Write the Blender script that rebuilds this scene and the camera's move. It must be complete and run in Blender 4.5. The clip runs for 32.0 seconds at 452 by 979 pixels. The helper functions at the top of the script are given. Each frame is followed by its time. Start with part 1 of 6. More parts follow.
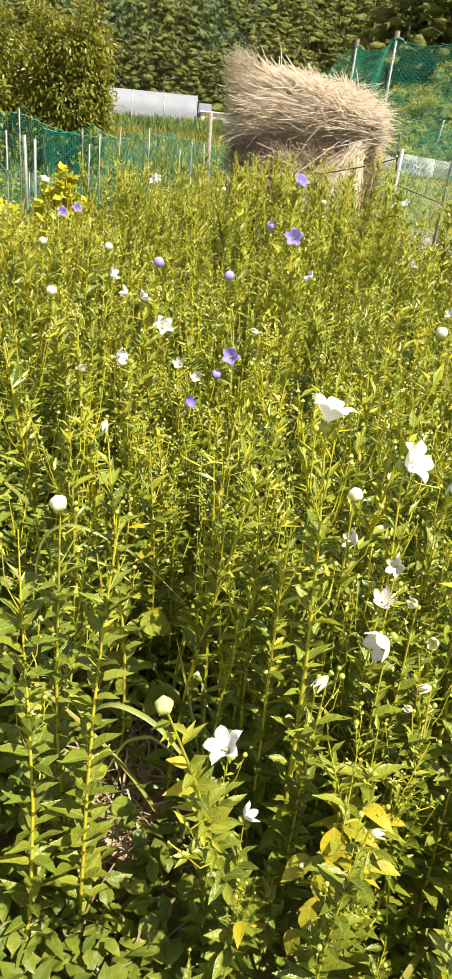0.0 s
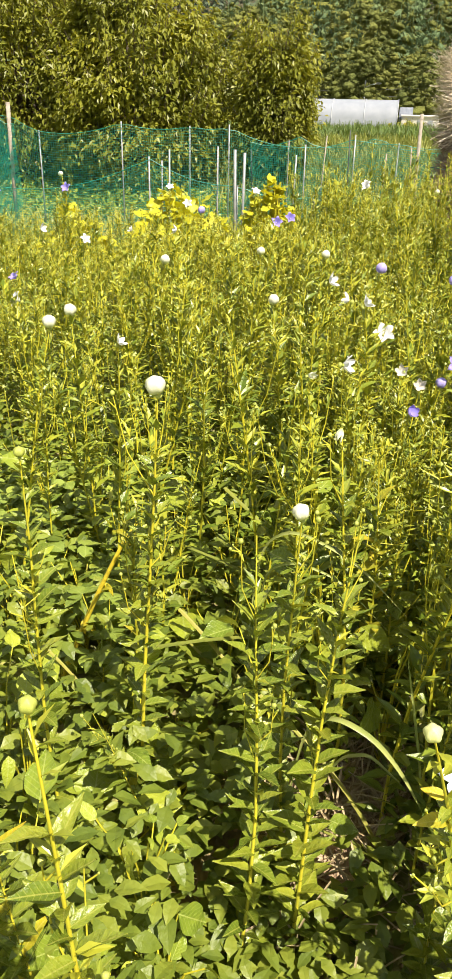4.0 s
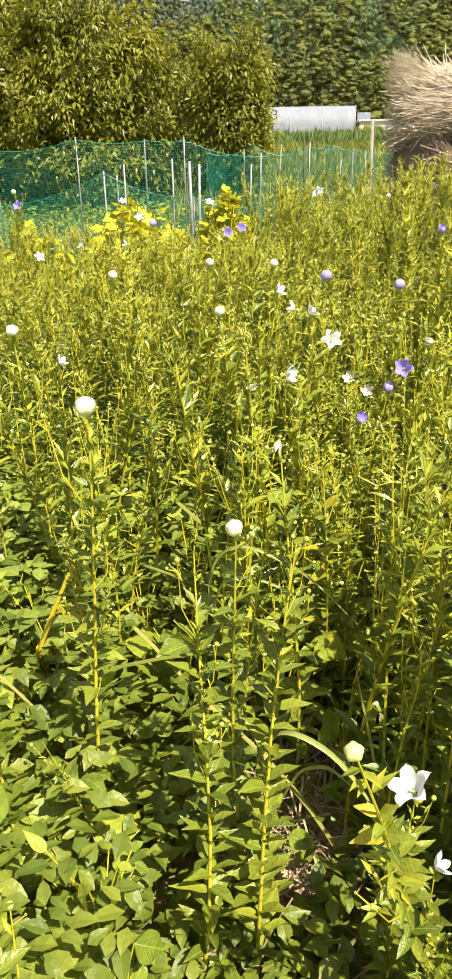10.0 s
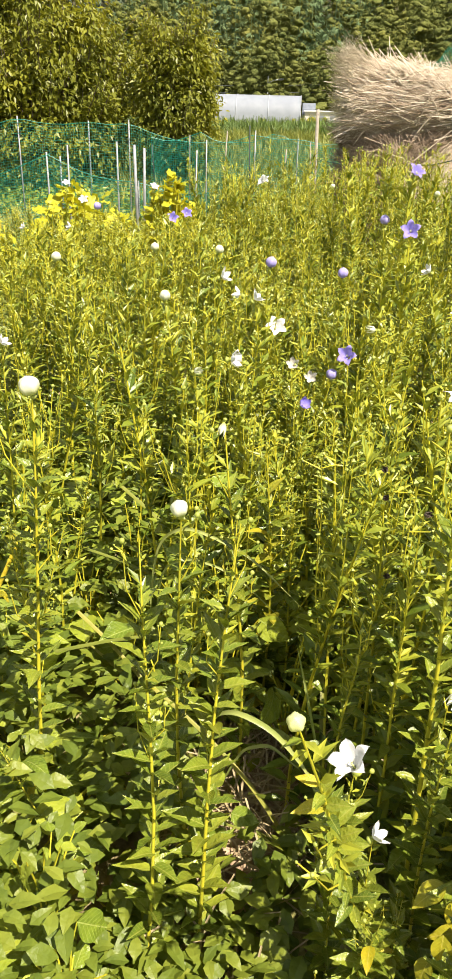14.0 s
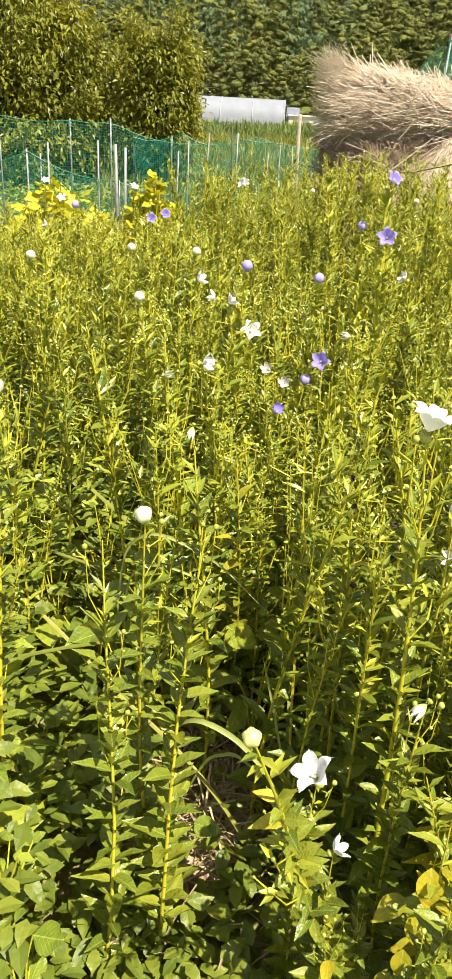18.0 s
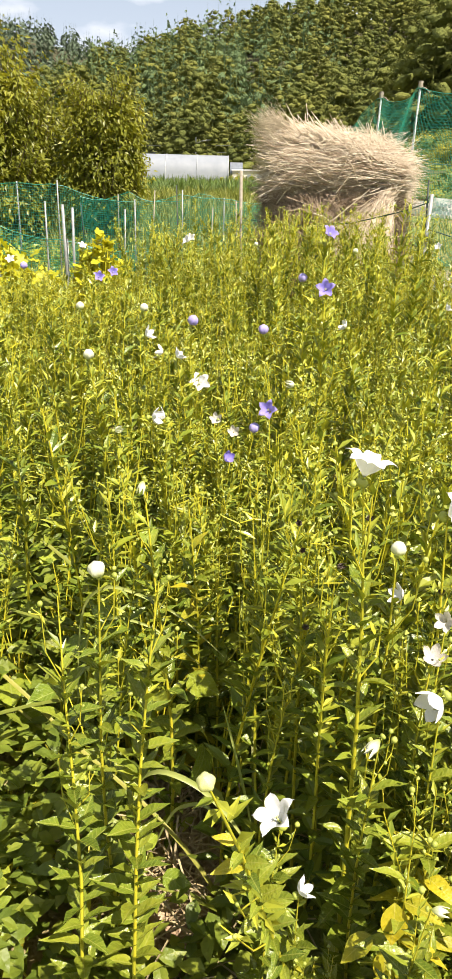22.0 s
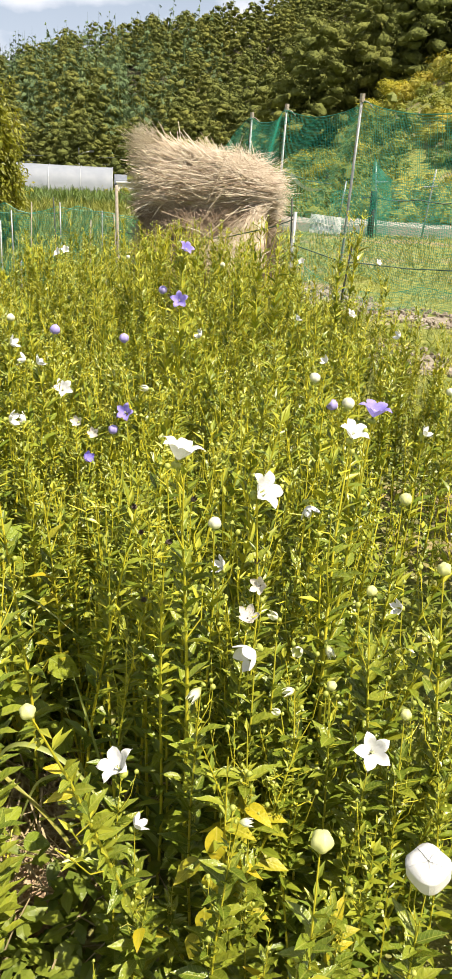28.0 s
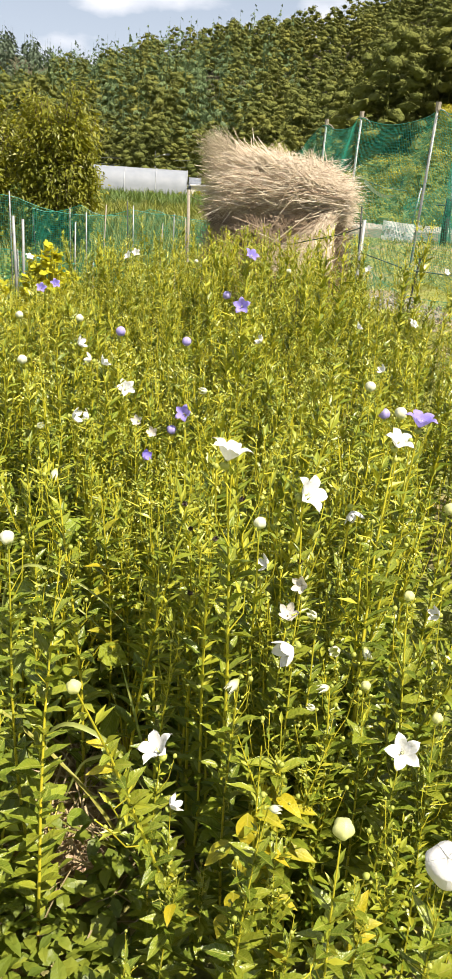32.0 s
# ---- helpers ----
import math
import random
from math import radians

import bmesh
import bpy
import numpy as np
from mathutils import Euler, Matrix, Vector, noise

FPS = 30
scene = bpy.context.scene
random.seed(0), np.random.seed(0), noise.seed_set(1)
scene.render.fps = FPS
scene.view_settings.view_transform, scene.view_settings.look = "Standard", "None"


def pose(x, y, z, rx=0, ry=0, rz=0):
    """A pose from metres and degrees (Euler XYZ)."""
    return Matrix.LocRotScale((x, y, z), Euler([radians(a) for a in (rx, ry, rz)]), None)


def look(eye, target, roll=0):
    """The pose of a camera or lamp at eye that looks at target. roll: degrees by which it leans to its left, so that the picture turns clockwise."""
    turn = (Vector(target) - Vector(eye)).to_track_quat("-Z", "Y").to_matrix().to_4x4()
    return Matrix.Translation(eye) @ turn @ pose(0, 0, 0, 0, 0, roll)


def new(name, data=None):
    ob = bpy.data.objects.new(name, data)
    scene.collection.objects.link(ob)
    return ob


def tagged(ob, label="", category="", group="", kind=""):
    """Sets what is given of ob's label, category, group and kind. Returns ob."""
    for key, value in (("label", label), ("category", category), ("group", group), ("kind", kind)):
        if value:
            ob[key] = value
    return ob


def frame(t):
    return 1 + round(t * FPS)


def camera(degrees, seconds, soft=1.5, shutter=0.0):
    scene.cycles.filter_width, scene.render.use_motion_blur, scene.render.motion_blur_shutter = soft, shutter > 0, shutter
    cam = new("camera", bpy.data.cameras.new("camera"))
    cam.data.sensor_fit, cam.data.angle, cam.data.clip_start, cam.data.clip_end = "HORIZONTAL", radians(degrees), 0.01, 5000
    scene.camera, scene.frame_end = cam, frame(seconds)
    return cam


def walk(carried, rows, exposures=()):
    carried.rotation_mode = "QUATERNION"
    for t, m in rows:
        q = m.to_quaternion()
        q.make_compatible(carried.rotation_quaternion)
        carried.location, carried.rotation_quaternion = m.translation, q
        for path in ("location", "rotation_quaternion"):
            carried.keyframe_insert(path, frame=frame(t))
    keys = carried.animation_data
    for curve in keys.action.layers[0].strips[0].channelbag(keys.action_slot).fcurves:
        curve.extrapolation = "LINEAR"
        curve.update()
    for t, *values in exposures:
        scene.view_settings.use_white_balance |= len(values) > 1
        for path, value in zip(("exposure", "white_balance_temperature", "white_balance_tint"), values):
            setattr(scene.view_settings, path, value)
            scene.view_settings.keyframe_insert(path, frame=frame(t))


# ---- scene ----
cam = camera(32.4, 32.0, soft=1.5)
PATH = [
    (0, (0.046, -0.058, 1.502), (0.19, 1.728, 0.615), 5.7),
    (0.5, (0.0, -0.092, 1.518), (0.139, 1.739, 0.724), 5.7),
    (1, (-0.004, -0.119, 1.513), (0.127, 1.711, 0.718), 4.4),
    (1.5, (-0.013, -0.129, 1.511), (0.014, 1.715, 0.739), 3.3),
    (2, (-0.022, -0.112, 1.5), (-0.121, 1.707, 0.673), 2.2),
    (2.5, (-0.028, -0.087, 1.494), (-0.209, 1.717, 0.65), 1.6),
    (3, (-0.033, -0.064, 1.494), (-0.261, 1.721, 0.621), 1.1),
    (3.5, (-0.038, -0.042, 1.486), (-0.337, 1.722, 0.593), 0.3),
    (5.5, (-0.063, -0.036, 1.505), (-0.418, 1.722, 0.62), 3.4),
    (6, (-0.046, -0.036, 1.509), (-0.388, 1.727, 0.631), 3.7),
    (6.5, (-0.036, -0.032, 1.508), (-0.424, 1.72, 0.625), 3.2),
    (7, (-0.006, -0.034, 1.506), (-0.369, 1.727, 0.631), 1.0),
    (7.5, (0.017, -0.033, 1.511), (-0.31, 1.742, 0.651), 0.2),
    (8, (0.025, -0.03, 1.505), (-0.313, 1.738, 0.631), -0.5),
    (8.5, (0.024, -0.016, 1.503), (-0.346, 1.742, 0.622), -0.9),
    (9, (0.03, -0.011, 1.506), (-0.321, 1.768, 0.662), -1.7),
    (9.5, (0.024, -0.005, 1.503), (-0.297, 1.776, 0.653), -1.0),
    (10, (0.022, -0.008, 1.494), (-0.251, 1.77, 0.62), -0.9),
    (10.5, (0.012, -0.008, 1.492), (-0.252, 1.766, 0.606), -0.9),
    (11, (0.008, -0.006, 1.503), (-0.185, 1.794, 0.654), 0.6),
    (11.5, (0.0, -0.002, 1.499), (-0.149, 1.805, 0.655), 1.4),
    (12, (-0.012, 0.004, 1.491), (-0.172, 1.788, 0.6), 2.0),
    (12.5, (-0.009, 0.005, 1.492), (-0.175, 1.793, 0.61), 1.9),
    (13, (0.0, 0.0, 1.5), (-0.164, 1.795, 0.634), 2.4),
    (13.5, (0.017, -0.013, 1.502), (-0.091, 1.794, 0.65), 2.2),
    (14, (0.021, -0.022, 1.487), (-0.106, 1.76, 0.588), 1.5),
    (14.5, (0.014, -0.025, 1.495), (-0.131, 1.759, 0.603), 1.8),
    (15, (0.04, -0.02, 1.482), (-0.032, 1.756, 0.565), 1.4),
    (15.5, (0.045, -0.004, 1.485), (0.003, 1.786, 0.594), 2.5),
    (17.5, (0.032, -0.001, 1.486), (-0.044, 1.789, 0.597), 3.0),
    (18, (0.039, -0.002, 1.487), (-0.033, 1.786, 0.594), 3.2),
    (18.5, (0.054, -0.003, 1.478), (0.019, 1.764, 0.541), 3.0),
    (19, (0.062, 0.001, 1.478), (0.053, 1.773, 0.551), 2.7),
    (19.5, (0.064, 0.002, 1.483), (0.076, 1.778, 0.565), 3.1),
    (20, (0.054, -0.003, 1.483), (0.065, 1.783, 0.583), 3.0),
    (20.5, (0.043, -0.009, 1.477), (0.044, 1.769, 0.56), 2.9),
    (21, (0.05, -0.01, 1.479), (0.078, 1.776, 0.58), 2.1),
    (21.5, (0.065, -0.026, 1.512), (0.117, 1.807, 0.716), 1.4),
    (22, (0.06, -0.034, 1.51), (0.08, 1.806, 0.729), 1.6),
    (22.5, (0.056, -0.043, 1.501), (0.08, 1.789, 0.698), 1.7),
    (23, (0.036, -0.053, 1.496), (0.063, 1.773, 0.68), 2.2),
    (23.5, (0.002, -0.073, 1.492), (0.087, 1.749, 0.671), 3.7),
    (24, (-0.023, -0.088, 1.479), (0.152, 1.704, 0.608), 5.5),
    (24.5, (0.032, -0.1, 1.484), (0.056, 1.738, 0.696), 3.7),
    (25, (0.127, -0.065, 1.462), (0.126, 1.679, 0.483), 1.9),
    (25.5, (0.133, -0.114, 1.501), (0.216, 1.724, 0.718), 1.4),
    (26, (0.056, -0.143, 1.493), (0.41, 1.654, 0.69), 7.8),
    (26.5, (0.058, -0.152, 1.465), (0.418, 1.585, 0.543), 5.7),
    (28.5, (0.173, -0.226, 1.551), (0.445, 1.624, 0.841), 2.9),
    (29, (0.169, -0.228, 1.54), (0.413, 1.607, 0.784), 3.2),
    (29.5, (0.176, -0.239, 1.548), (0.438, 1.611, 0.835), 2.5),
    (30, (0.183, -0.248, 1.547), (0.492, 1.598, 0.844), 2.7),
    (30.5, (0.186, -0.252, 1.549), (0.431, 1.596, 0.825), 1.9),
    (31, (0.192, -0.26, 1.548), (0.465, 1.588, 0.834), 3.2),
    (31.5, (0.178, -0.262, 1.546), (0.406, 1.576, 0.791), 4.7),
    (32, (0.172, -0.274, 1.557), (0.308, 1.577, 0.812), 3.9),
]
walk(cam, [(t, look(eye, target, roll)) for t, eye, target, roll in PATH], [(0, 1.05, 6600, 13.5), (6, 1.12, 6600, 13.5), (22, 1.09, 6600, 13.5), (29, 0.97, 6600, 13.5), (32, 0.98, 6600, 13.5)])

# ---- light ----
SUN_TO = Vector((0.44, -0.44, 1.0)).normalized()
world = bpy.data.worlds.new("sky")
scene.world = world
world.use_nodes = True
wn, wl = world.node_tree.nodes, world.node_tree.links
sky = wn.new("ShaderNodeTexSky")
sky.sky_type = "NISHITA"
sky.sun_disc = False
sky.sun_elevation = math.asin(SUN_TO.z)
sky.sun_rotation = math.atan2(SUN_TO.x, SUN_TO.y)
sky.air_density, sky.dust_density = 1.0, 2.0
wc = wn.new("ShaderNodeTexCoord")
wm = wn.new("ShaderNodeMapping")
wm.inputs["Scale"].default_value = (5.0, 5.0, 11.0)
wm.inputs["Location"].default_value = (0.3, 0.2, 0.1)
wnoise = wn.new("ShaderNodeTexNoise")
wnoise.inputs["Scale"].default_value = 1.3
wnoise.inputs["Detail"].default_value = 7.0
wramp = wn.new("ShaderNodeValToRGB")
wramp.color_ramp.elements[0].position, wramp.color_ramp.elements[1].position = 0.46, 0.64
wramp.color_ramp.elements[0].color, wramp.color_ramp.elements[1].color = (0.0, 0.0, 0.0, 1), (0.9, 0.9, 0.9, 1)
wmix = wn.new("ShaderNodeMixRGB")
wmix.inputs[2].default_value = (14.5, 14.7, 15.0, 1)
wl.new(wc.outputs["Generated"], wm.inputs["Vector"])
wl.new(wm.outputs["Vector"], wnoise.inputs["Vector"])
wl.new(wnoise.outputs["Fac"], wramp.inputs["Fac"])
wl.new(wramp.outputs["Color"], wmix.inputs[0])
haze = wn.new("ShaderNodeMixRGB")
haze.inputs[2].default_value = (9.4, 10.8, 12.6, 1)
wup, wlow = wn.new("ShaderNodeSeparateXYZ"), wn.new("ShaderNodeMapRange")
wlow.inputs["From Min"].default_value, wlow.inputs["From Max"].default_value = 0.0, 0.45
wlow.inputs["To Min"].default_value, wlow.inputs["To Max"].default_value = 0.9, 0.0
wl.new(wc.outputs["Generated"], wup.inputs[0])
wl.new(wup.outputs["Z"], wlow.inputs["Value"])
wl.new(wlow.outputs["Result"], haze.inputs[0])
wl.new(sky.outputs["Color"], haze.inputs[1])
wl.new(haze.outputs["Color"], wmix.inputs[1])
bgn = wn["Background"]
bgn.inputs["Strength"].default_value = 0.043
wl.new(wmix.outputs["Color"], bgn.inputs["Color"])

sun_data = bpy.data.lights.new("sun", "SUN")
sun_data.energy, sun_data.angle, sun_data.color = 5.0, radians(0.55), (1.0, 0.915, 0.76)
sun = new("sun", sun_data)
sun.matrix_world = look((0, 0, 0), -SUN_TO)


# ---- materials ----
def surface(name, colours, rough=0.6, scale=20.0, detail=4.0, through_light=0.0, bump=0.0, bump_scale=60.0, vary=0.0, island=True, metal=0.0, spec=0.4, tint=None, bump_depth=0.02):
    """colours: a ramp of base colours. vary: how much of the ramp's place is set piece by piece rather than by noise."""
    m = bpy.data.materials.new(name)
    m.use_nodes = True
    n, l = m.node_tree.nodes, m.node_tree.links
    out, b = n["Material Output"], n["Principled BSDF"]
    b.inputs["Roughness"].default_value = rough
    b.inputs["Metallic"].default_value = metal
    b.inputs["Specular IOR Level"].default_value = spec
    tc = n.new("ShaderNodeTexCoord")
    tex = n.new("ShaderNodeTexNoise")
    tex.inputs["Scale"].default_value, tex.inputs["Detail"].default_value = scale, detail
    l.new(tc.outputs["Object"], tex.inputs["Vector"])
    ramp = n.new("ShaderNodeValToRGB")
    els = ramp.color_ramp.elements
    while len(els) < len(colours):
        els.new(0.5)
    for k, c in enumerate(colours):
        els[k].position = k / max(1, len(colours) - 1)
        els[k].color = (*c, 1)
    stretch = n.new("ShaderNodeMapRange")
    stretch.inputs["From Min"].default_value, stretch.inputs["From Max"].default_value = 0.3, 0.7
    l.new(tex.outputs["Fac"], stretch.inputs["Value"])
    src = stretch.outputs["Result"]
    if vary > 0:
        info, geo = n.new("ShaderNodeObjectInfo"), n.new("ShaderNodeNewGeometry")
        add, frac, mix = n.new("ShaderNodeMath"), n.new("ShaderNodeMath"), n.new("ShaderNodeMix")
        add.operation, frac.operation = "ADD", "FRACT"
        l.new(info.outputs["Random"], add.inputs[0])
        if island:
            l.new(geo.outputs["Random Per Island"], add.inputs[1])
        l.new(add.outputs[0], frac.inputs[0])
        mix.inputs["Factor"].default_value = vary
        l.new(src, mix.inputs["A"])
        l.new(frac.outputs[0], mix.inputs["B"])
        src = mix.outputs["Result"]
    l.new(src, ramp.inputs["Fac"])
    l.new(ramp.outputs["Color"], b.inputs["Base Color"])
    if bump > 0:
        t2, bp = n.new("ShaderNodeTexNoise"), n.new("ShaderNodeBump")
        t2.inputs["Scale"].default_value, t2.inputs["Detail"].default_value = bump_scale, 5.0
        l.new(tc.outputs["Object"], t2.inputs["Vector"])
        bp.inputs["Strength"].default_value, bp.inputs["Distance"].default_value = bump, bump_depth
        l.new(t2.outputs["Fac"], bp.inputs["Height"])
        l.new(bp.outputs["Normal"], b.inputs["Normal"])
    if through_light > 0:
        tr, ms = n.new("ShaderNodeBsdfTranslucent"), n.new("ShaderNodeMixShader")
        if tint:
            tm = n.new("ShaderNodeMixRGB")
            tm.blend_type = "MULTIPLY"
            tm.inputs[0].default_value = 1.0
            tm.inputs[2].default_value = (*tint, 1)
            l.new(ramp.outputs["Color"], tm.inputs[1])
            l.new(tm.outputs["Color"], tr.inputs["Color"])
        else:
            l.new(ramp.outputs["Color"], tr.inputs["Color"])
        ms.inputs["Fac"].default_value = through_light
        l.new(b.outputs["BSDF"], ms.inputs[1])
        l.new(tr.outputs["BSDF"], ms.inputs[2])
        l.new(ms.outputs["Shader"], out.inputs["Surface"])
    return m


LEAF_TINT = (1.25, 1.1, 0.42)
M_LEAF = surface("leaf", [(0.064, 0.11, 0.013), (0.135, 0.188, 0.019), (0.225, 0.265, 0.025), (0.36, 0.36, 0.032)], 0.30, 5, through_light=0.17, vary=0.6, bump=0.15, bump_scale=120, tint=LEAF_TINT)
M_LEAF_TOP = surface("upper_leaf", [(0.09, 0.135, 0.018), (0.185, 0.235, 0.026), (0.31, 0.335, 0.033), (0.47, 0.45, 0.04)], 0.36, 5, through_light=0.19, vary=0.6, tint=LEAF_TINT)
M_STEM_NEAR = surface("near_stem", [(0.28, 0.29, 0.024), (0.43, 0.40, 0.028), (0.58, 0.49, 0.032)], 0.4, 9, vary=0.3)
M_STEM = surface("stem", [(0.27, 0.275, 0.02), (0.44, 0.41, 0.024), (0.60, 0.52, 0.028)], 0.45, 40, vary=0.4)
M_BUD = surface("bud", [(0.26, 0.32, 0.05), (0.38, 0.43, 0.085), (0.52, 0.53, 0.13)], 0.5, 60, through_light=0.2, vary=0.5)
M_PALE_BUD = surface("pale_bud", [(0.55, 0.58, 0.22), (0.68, 0.70, 0.34)], 0.5, 30, through_light=0.22)
M_WHITE = surface("white_petal", [(0.66, 0.67, 0.66), (0.74, 0.75, 0.76)], 0.55, 60, through_light=0.22, bump=0.25, bump_scale=40)
M_CREAM = surface("cream_petal", [(0.60, 0.63, 0.42), (0.76, 0.77, 0.66)], 0.55, 40, through_light=0.25)
M_FADED = surface("faded_petal", [(0.52, 0.48, 0.40), (0.76, 0.74, 0.72)], 0.7, 60, through_light=0.25, bump=0.4, bump_scale=200)
M_DRIED = surface("dried_petal", [(0.07, 0.05, 0.04), (0.20, 0.15, 0.12)], 0.9, 60, bump=0.5, bump_scale=90)
M_VIOLET = surface("violet_petal", [(0.24, 0.20, 0.66), (0.40, 0.34, 0.80)], 0.55, 50, through_light=0.3)
M_LILAC = surface("lilac_petal", [(0.33, 0.29, 0.68), (0.52, 0.47, 0.78)], 0.55, 50, through_light=0.3)
M_WEED = surface("weed_leaf", [(0.08, 0.125, 0.018), (0.16, 0.21, 0.026), (0.27, 0.305, 0.038)], 0.42, 25, through_light=0.33, vary=0.65, bump=0.2, bump_scale=90, tint=LEAF_TINT)
M_GRASS = surface("grass_blade", [(0.13, 0.17, 0.028), (0.24, 0.26, 0.045), (0.38, 0.35, 0.08)], 0.5, 15, through_light=0.3, vary=0.7)
M_BLADE = surface("broad_blade", [(0.20, 0.27, 0.06), (0.32, 0.37, 0.10), (0.42, 0.44, 0.14)], 0.4, 12, through_light=0.25, vary=0.4)
M_DRY = surface("dry_grass", [(0.32, 0.25, 0.13), (0.48, 0.40, 0.24)], 0.7, 30, through_light=0.15, vary=0.7)
M_SQUASH = surface("squash_leaf", [(0.26, 0.31, 0.022), (0.44, 0.44, 0.022), (0.60, 0.53, 0.025)], 0.5, 2.2, through_light=0.35, vary=0.4, tint=(1.2, 1.1, 0.5))
M_STRAW = surface("straw", [(0.22, 0.165, 0.11), (0.46, 0.375, 0.27), (0.64, 0.55, 0.43), (0.80, 0.73, 0.61)], 0.75, 14, vary=0.45, through_light=0.08)
M_STRAW_BROWN = surface("old_straw", [(0.13, 0.09, 0.062), (0.30, 0.225, 0.155), (0.50, 0.405, 0.30)], 0.85, 12, vary=0.5)
M_STRAW_PALE = surface("pale_straw", [(0.42, 0.35, 0.25), (0.62, 0.54, 0.42), (0.80, 0.74, 0.61)], 0.75, 9, vary=0.5, through_light=0.15)
M_SHADED_CORE = surface("straw_core", [(0.15, 0.10, 0.06), (0.34, 0.25, 0.16)], 0.9, 14, bump=0.8, bump_scale=40)
M_TREE_LEAF = surface("fruit_tree_leaf", [(0.115, 0.14, 0.018), (0.215, 0.235, 0.026), (0.36, 0.36, 0.04)], 0.42, 1.0, through_light=0.40, vary=0.4, tint=LEAF_TINT)
M_BARK = surface("bark", [(0.07, 0.055, 0.04), (0.16, 0.12, 0.09)], 0.9, 25, bump=0.6, bump_scale=30)
M_PINE = surface("pine_needles", [(0.10, 0.125, 0.036), (0.165, 0.185, 0.048), (0.24, 0.24, 0.055)], 0.8, 0.13, 8.0, through_light=0.2, vary=0.12, spec=0.1, bump=1.0, bump_scale=1.6, bump_depth=0.75)
M_LARCH = surface("larch_needles", [(0.085, 0.135, 0.066), (0.13, 0.19, 0.085), (0.185, 0.24, 0.10)], 0.75, 0.11, through_light=0.2, vary=0.15, spec=0.1)
# distance haze is painted into the bluish colour of the far needles
M_HAZE_TINT = surface("hazy_needles", [(0.075, 0.11, 0.07), (0.10, 0.14, 0.085), (0.13, 0.17, 0.10)], 0.8, 0.05, through_light=0.1, vary=0.4)
M_BUSH = surface("bank_bush", [(0.07, 0.105, 0.018), (0.14, 0.18, 0.024), (0.25, 0.25, 0.028), (0.46, 0.37, 0.03)], 0.6, 0.22, through_light=0.25, vary=0.15, tint=LEAF_TINT)
M_GOLD = surface("golden_leaf", [(0.22, 0.24, 0.02), (0.36, 0.335, 0.022), (0.50, 0.42, 0.03)], 0.55, 1.2, through_light=0.3, vary=0.5)
M_CROP = surface("crop_leaf", [(0.09, 0.125, 0.022), (0.165, 0.195, 0.03), (0.29, 0.275, 0.05)], 0.55, 0.3, through_light=0.25, vary=0.6)
M_TALL_CROP = surface("tall_crop_leaf", [(0.05, 0.095, 0.022), (0.10, 0.16, 0.032), (0.18, 0.235, 0.045)], 0.5, 0.25, through_light=0.25, vary=0.6)
M_NET = surface("green_net", [(0.005, 0.15, 0.10), (0.012, 0.235, 0.16)], 0.45, 5, vary=0.4)
M_POST = surface("galvanised_post", [(0.22, 0.24, 0.235), (0.36, 0.37, 0.365)], 0.45, 18, metal=0.25)
M_WOOD = surface("grey_wood", [(0.20, 0.175, 0.14), (0.34, 0.31, 0.25)], 0.85, 20, bump=0.4)
M_DARK = surface("dark_post", [(0.02, 0.03, 0.03), (0.05, 0.06, 0.05)], 0.6, 20)
M_PLASTIC = surface("tunnel_film", [(0.215, 0.24, 0.275), (0.27, 0.295, 0.33)], 0.35, 0.8, bump=0.2, bump_scale=2.0)
M_TUNNEL_RIB = surface("tunnel_hoop", [(0.30, 0.325, 0.36), (0.34, 0.365, 0.40)], 0.5, 3)
M_RIB = surface("tunnel_rib", [(0.56, 0.58, 0.6), (0.62, 0.63, 0.64)], 0.5, 3)
M_SHED = surface("shed_wall", [(0.62, 0.61, 0.60), (0.74, 0.73, 0.72)], 0.6, 1.5)
M_ROOF = surface("shed_roof", [(0.22, 0.25, 0.30), (0.32, 0.35, 0.40)], 0.5, 2)
M_CONCRETE = surface("concrete", [(0.25, 0.23, 0.19), (0.36, 0.335, 0.29)], 0.85, 1.5, bump=0.3, bump_scale=20)
M_GRIT = surface("stony_soil", [(0.15, 0.125, 0.09), (0.25, 0.215, 0.165), (0.36, 0.32, 0.26)], 0.95, 14, 8, bump=0.9, bump_scale=30)
M_STONE = surface("stone", [(0.30, 0.27, 0.23), (0.5, 0.46, 0.40)], 0.85, 9, vary=0.5, bump=0.5, bump_scale=30)
M_BANNER = surface("banner_cloth", [(0.44, 0.47, 0.46), (0.58, 0.60, 0.60)], 0.6, 6)
M_INK = surface("banner_ink", [(0.24, 0.29, 0.31), (0.32, 0.36, 0.38)], 0.6, 6)
M_SOIL = surface("dry_soil", [(0.22, 0.15, 0.09), (0.38, 0.27, 0.17), (0.52, 0.40, 0.27)], 0.95, 18, 8, bump=0.9, bump_scale=45)
# litter colour darkened to stand in for the shade between the trees
M_SHADED_LITTER = surface("needle_litter", [(0.04, 0.04, 0.018), (0.075, 0.065, 0.03)], 0.95, 0.4, 6)
M_ROPE = surface("rope", [(0.03, 0.07, 0.06), (0.06, 0.11, 0.09)], 0.7, 30)


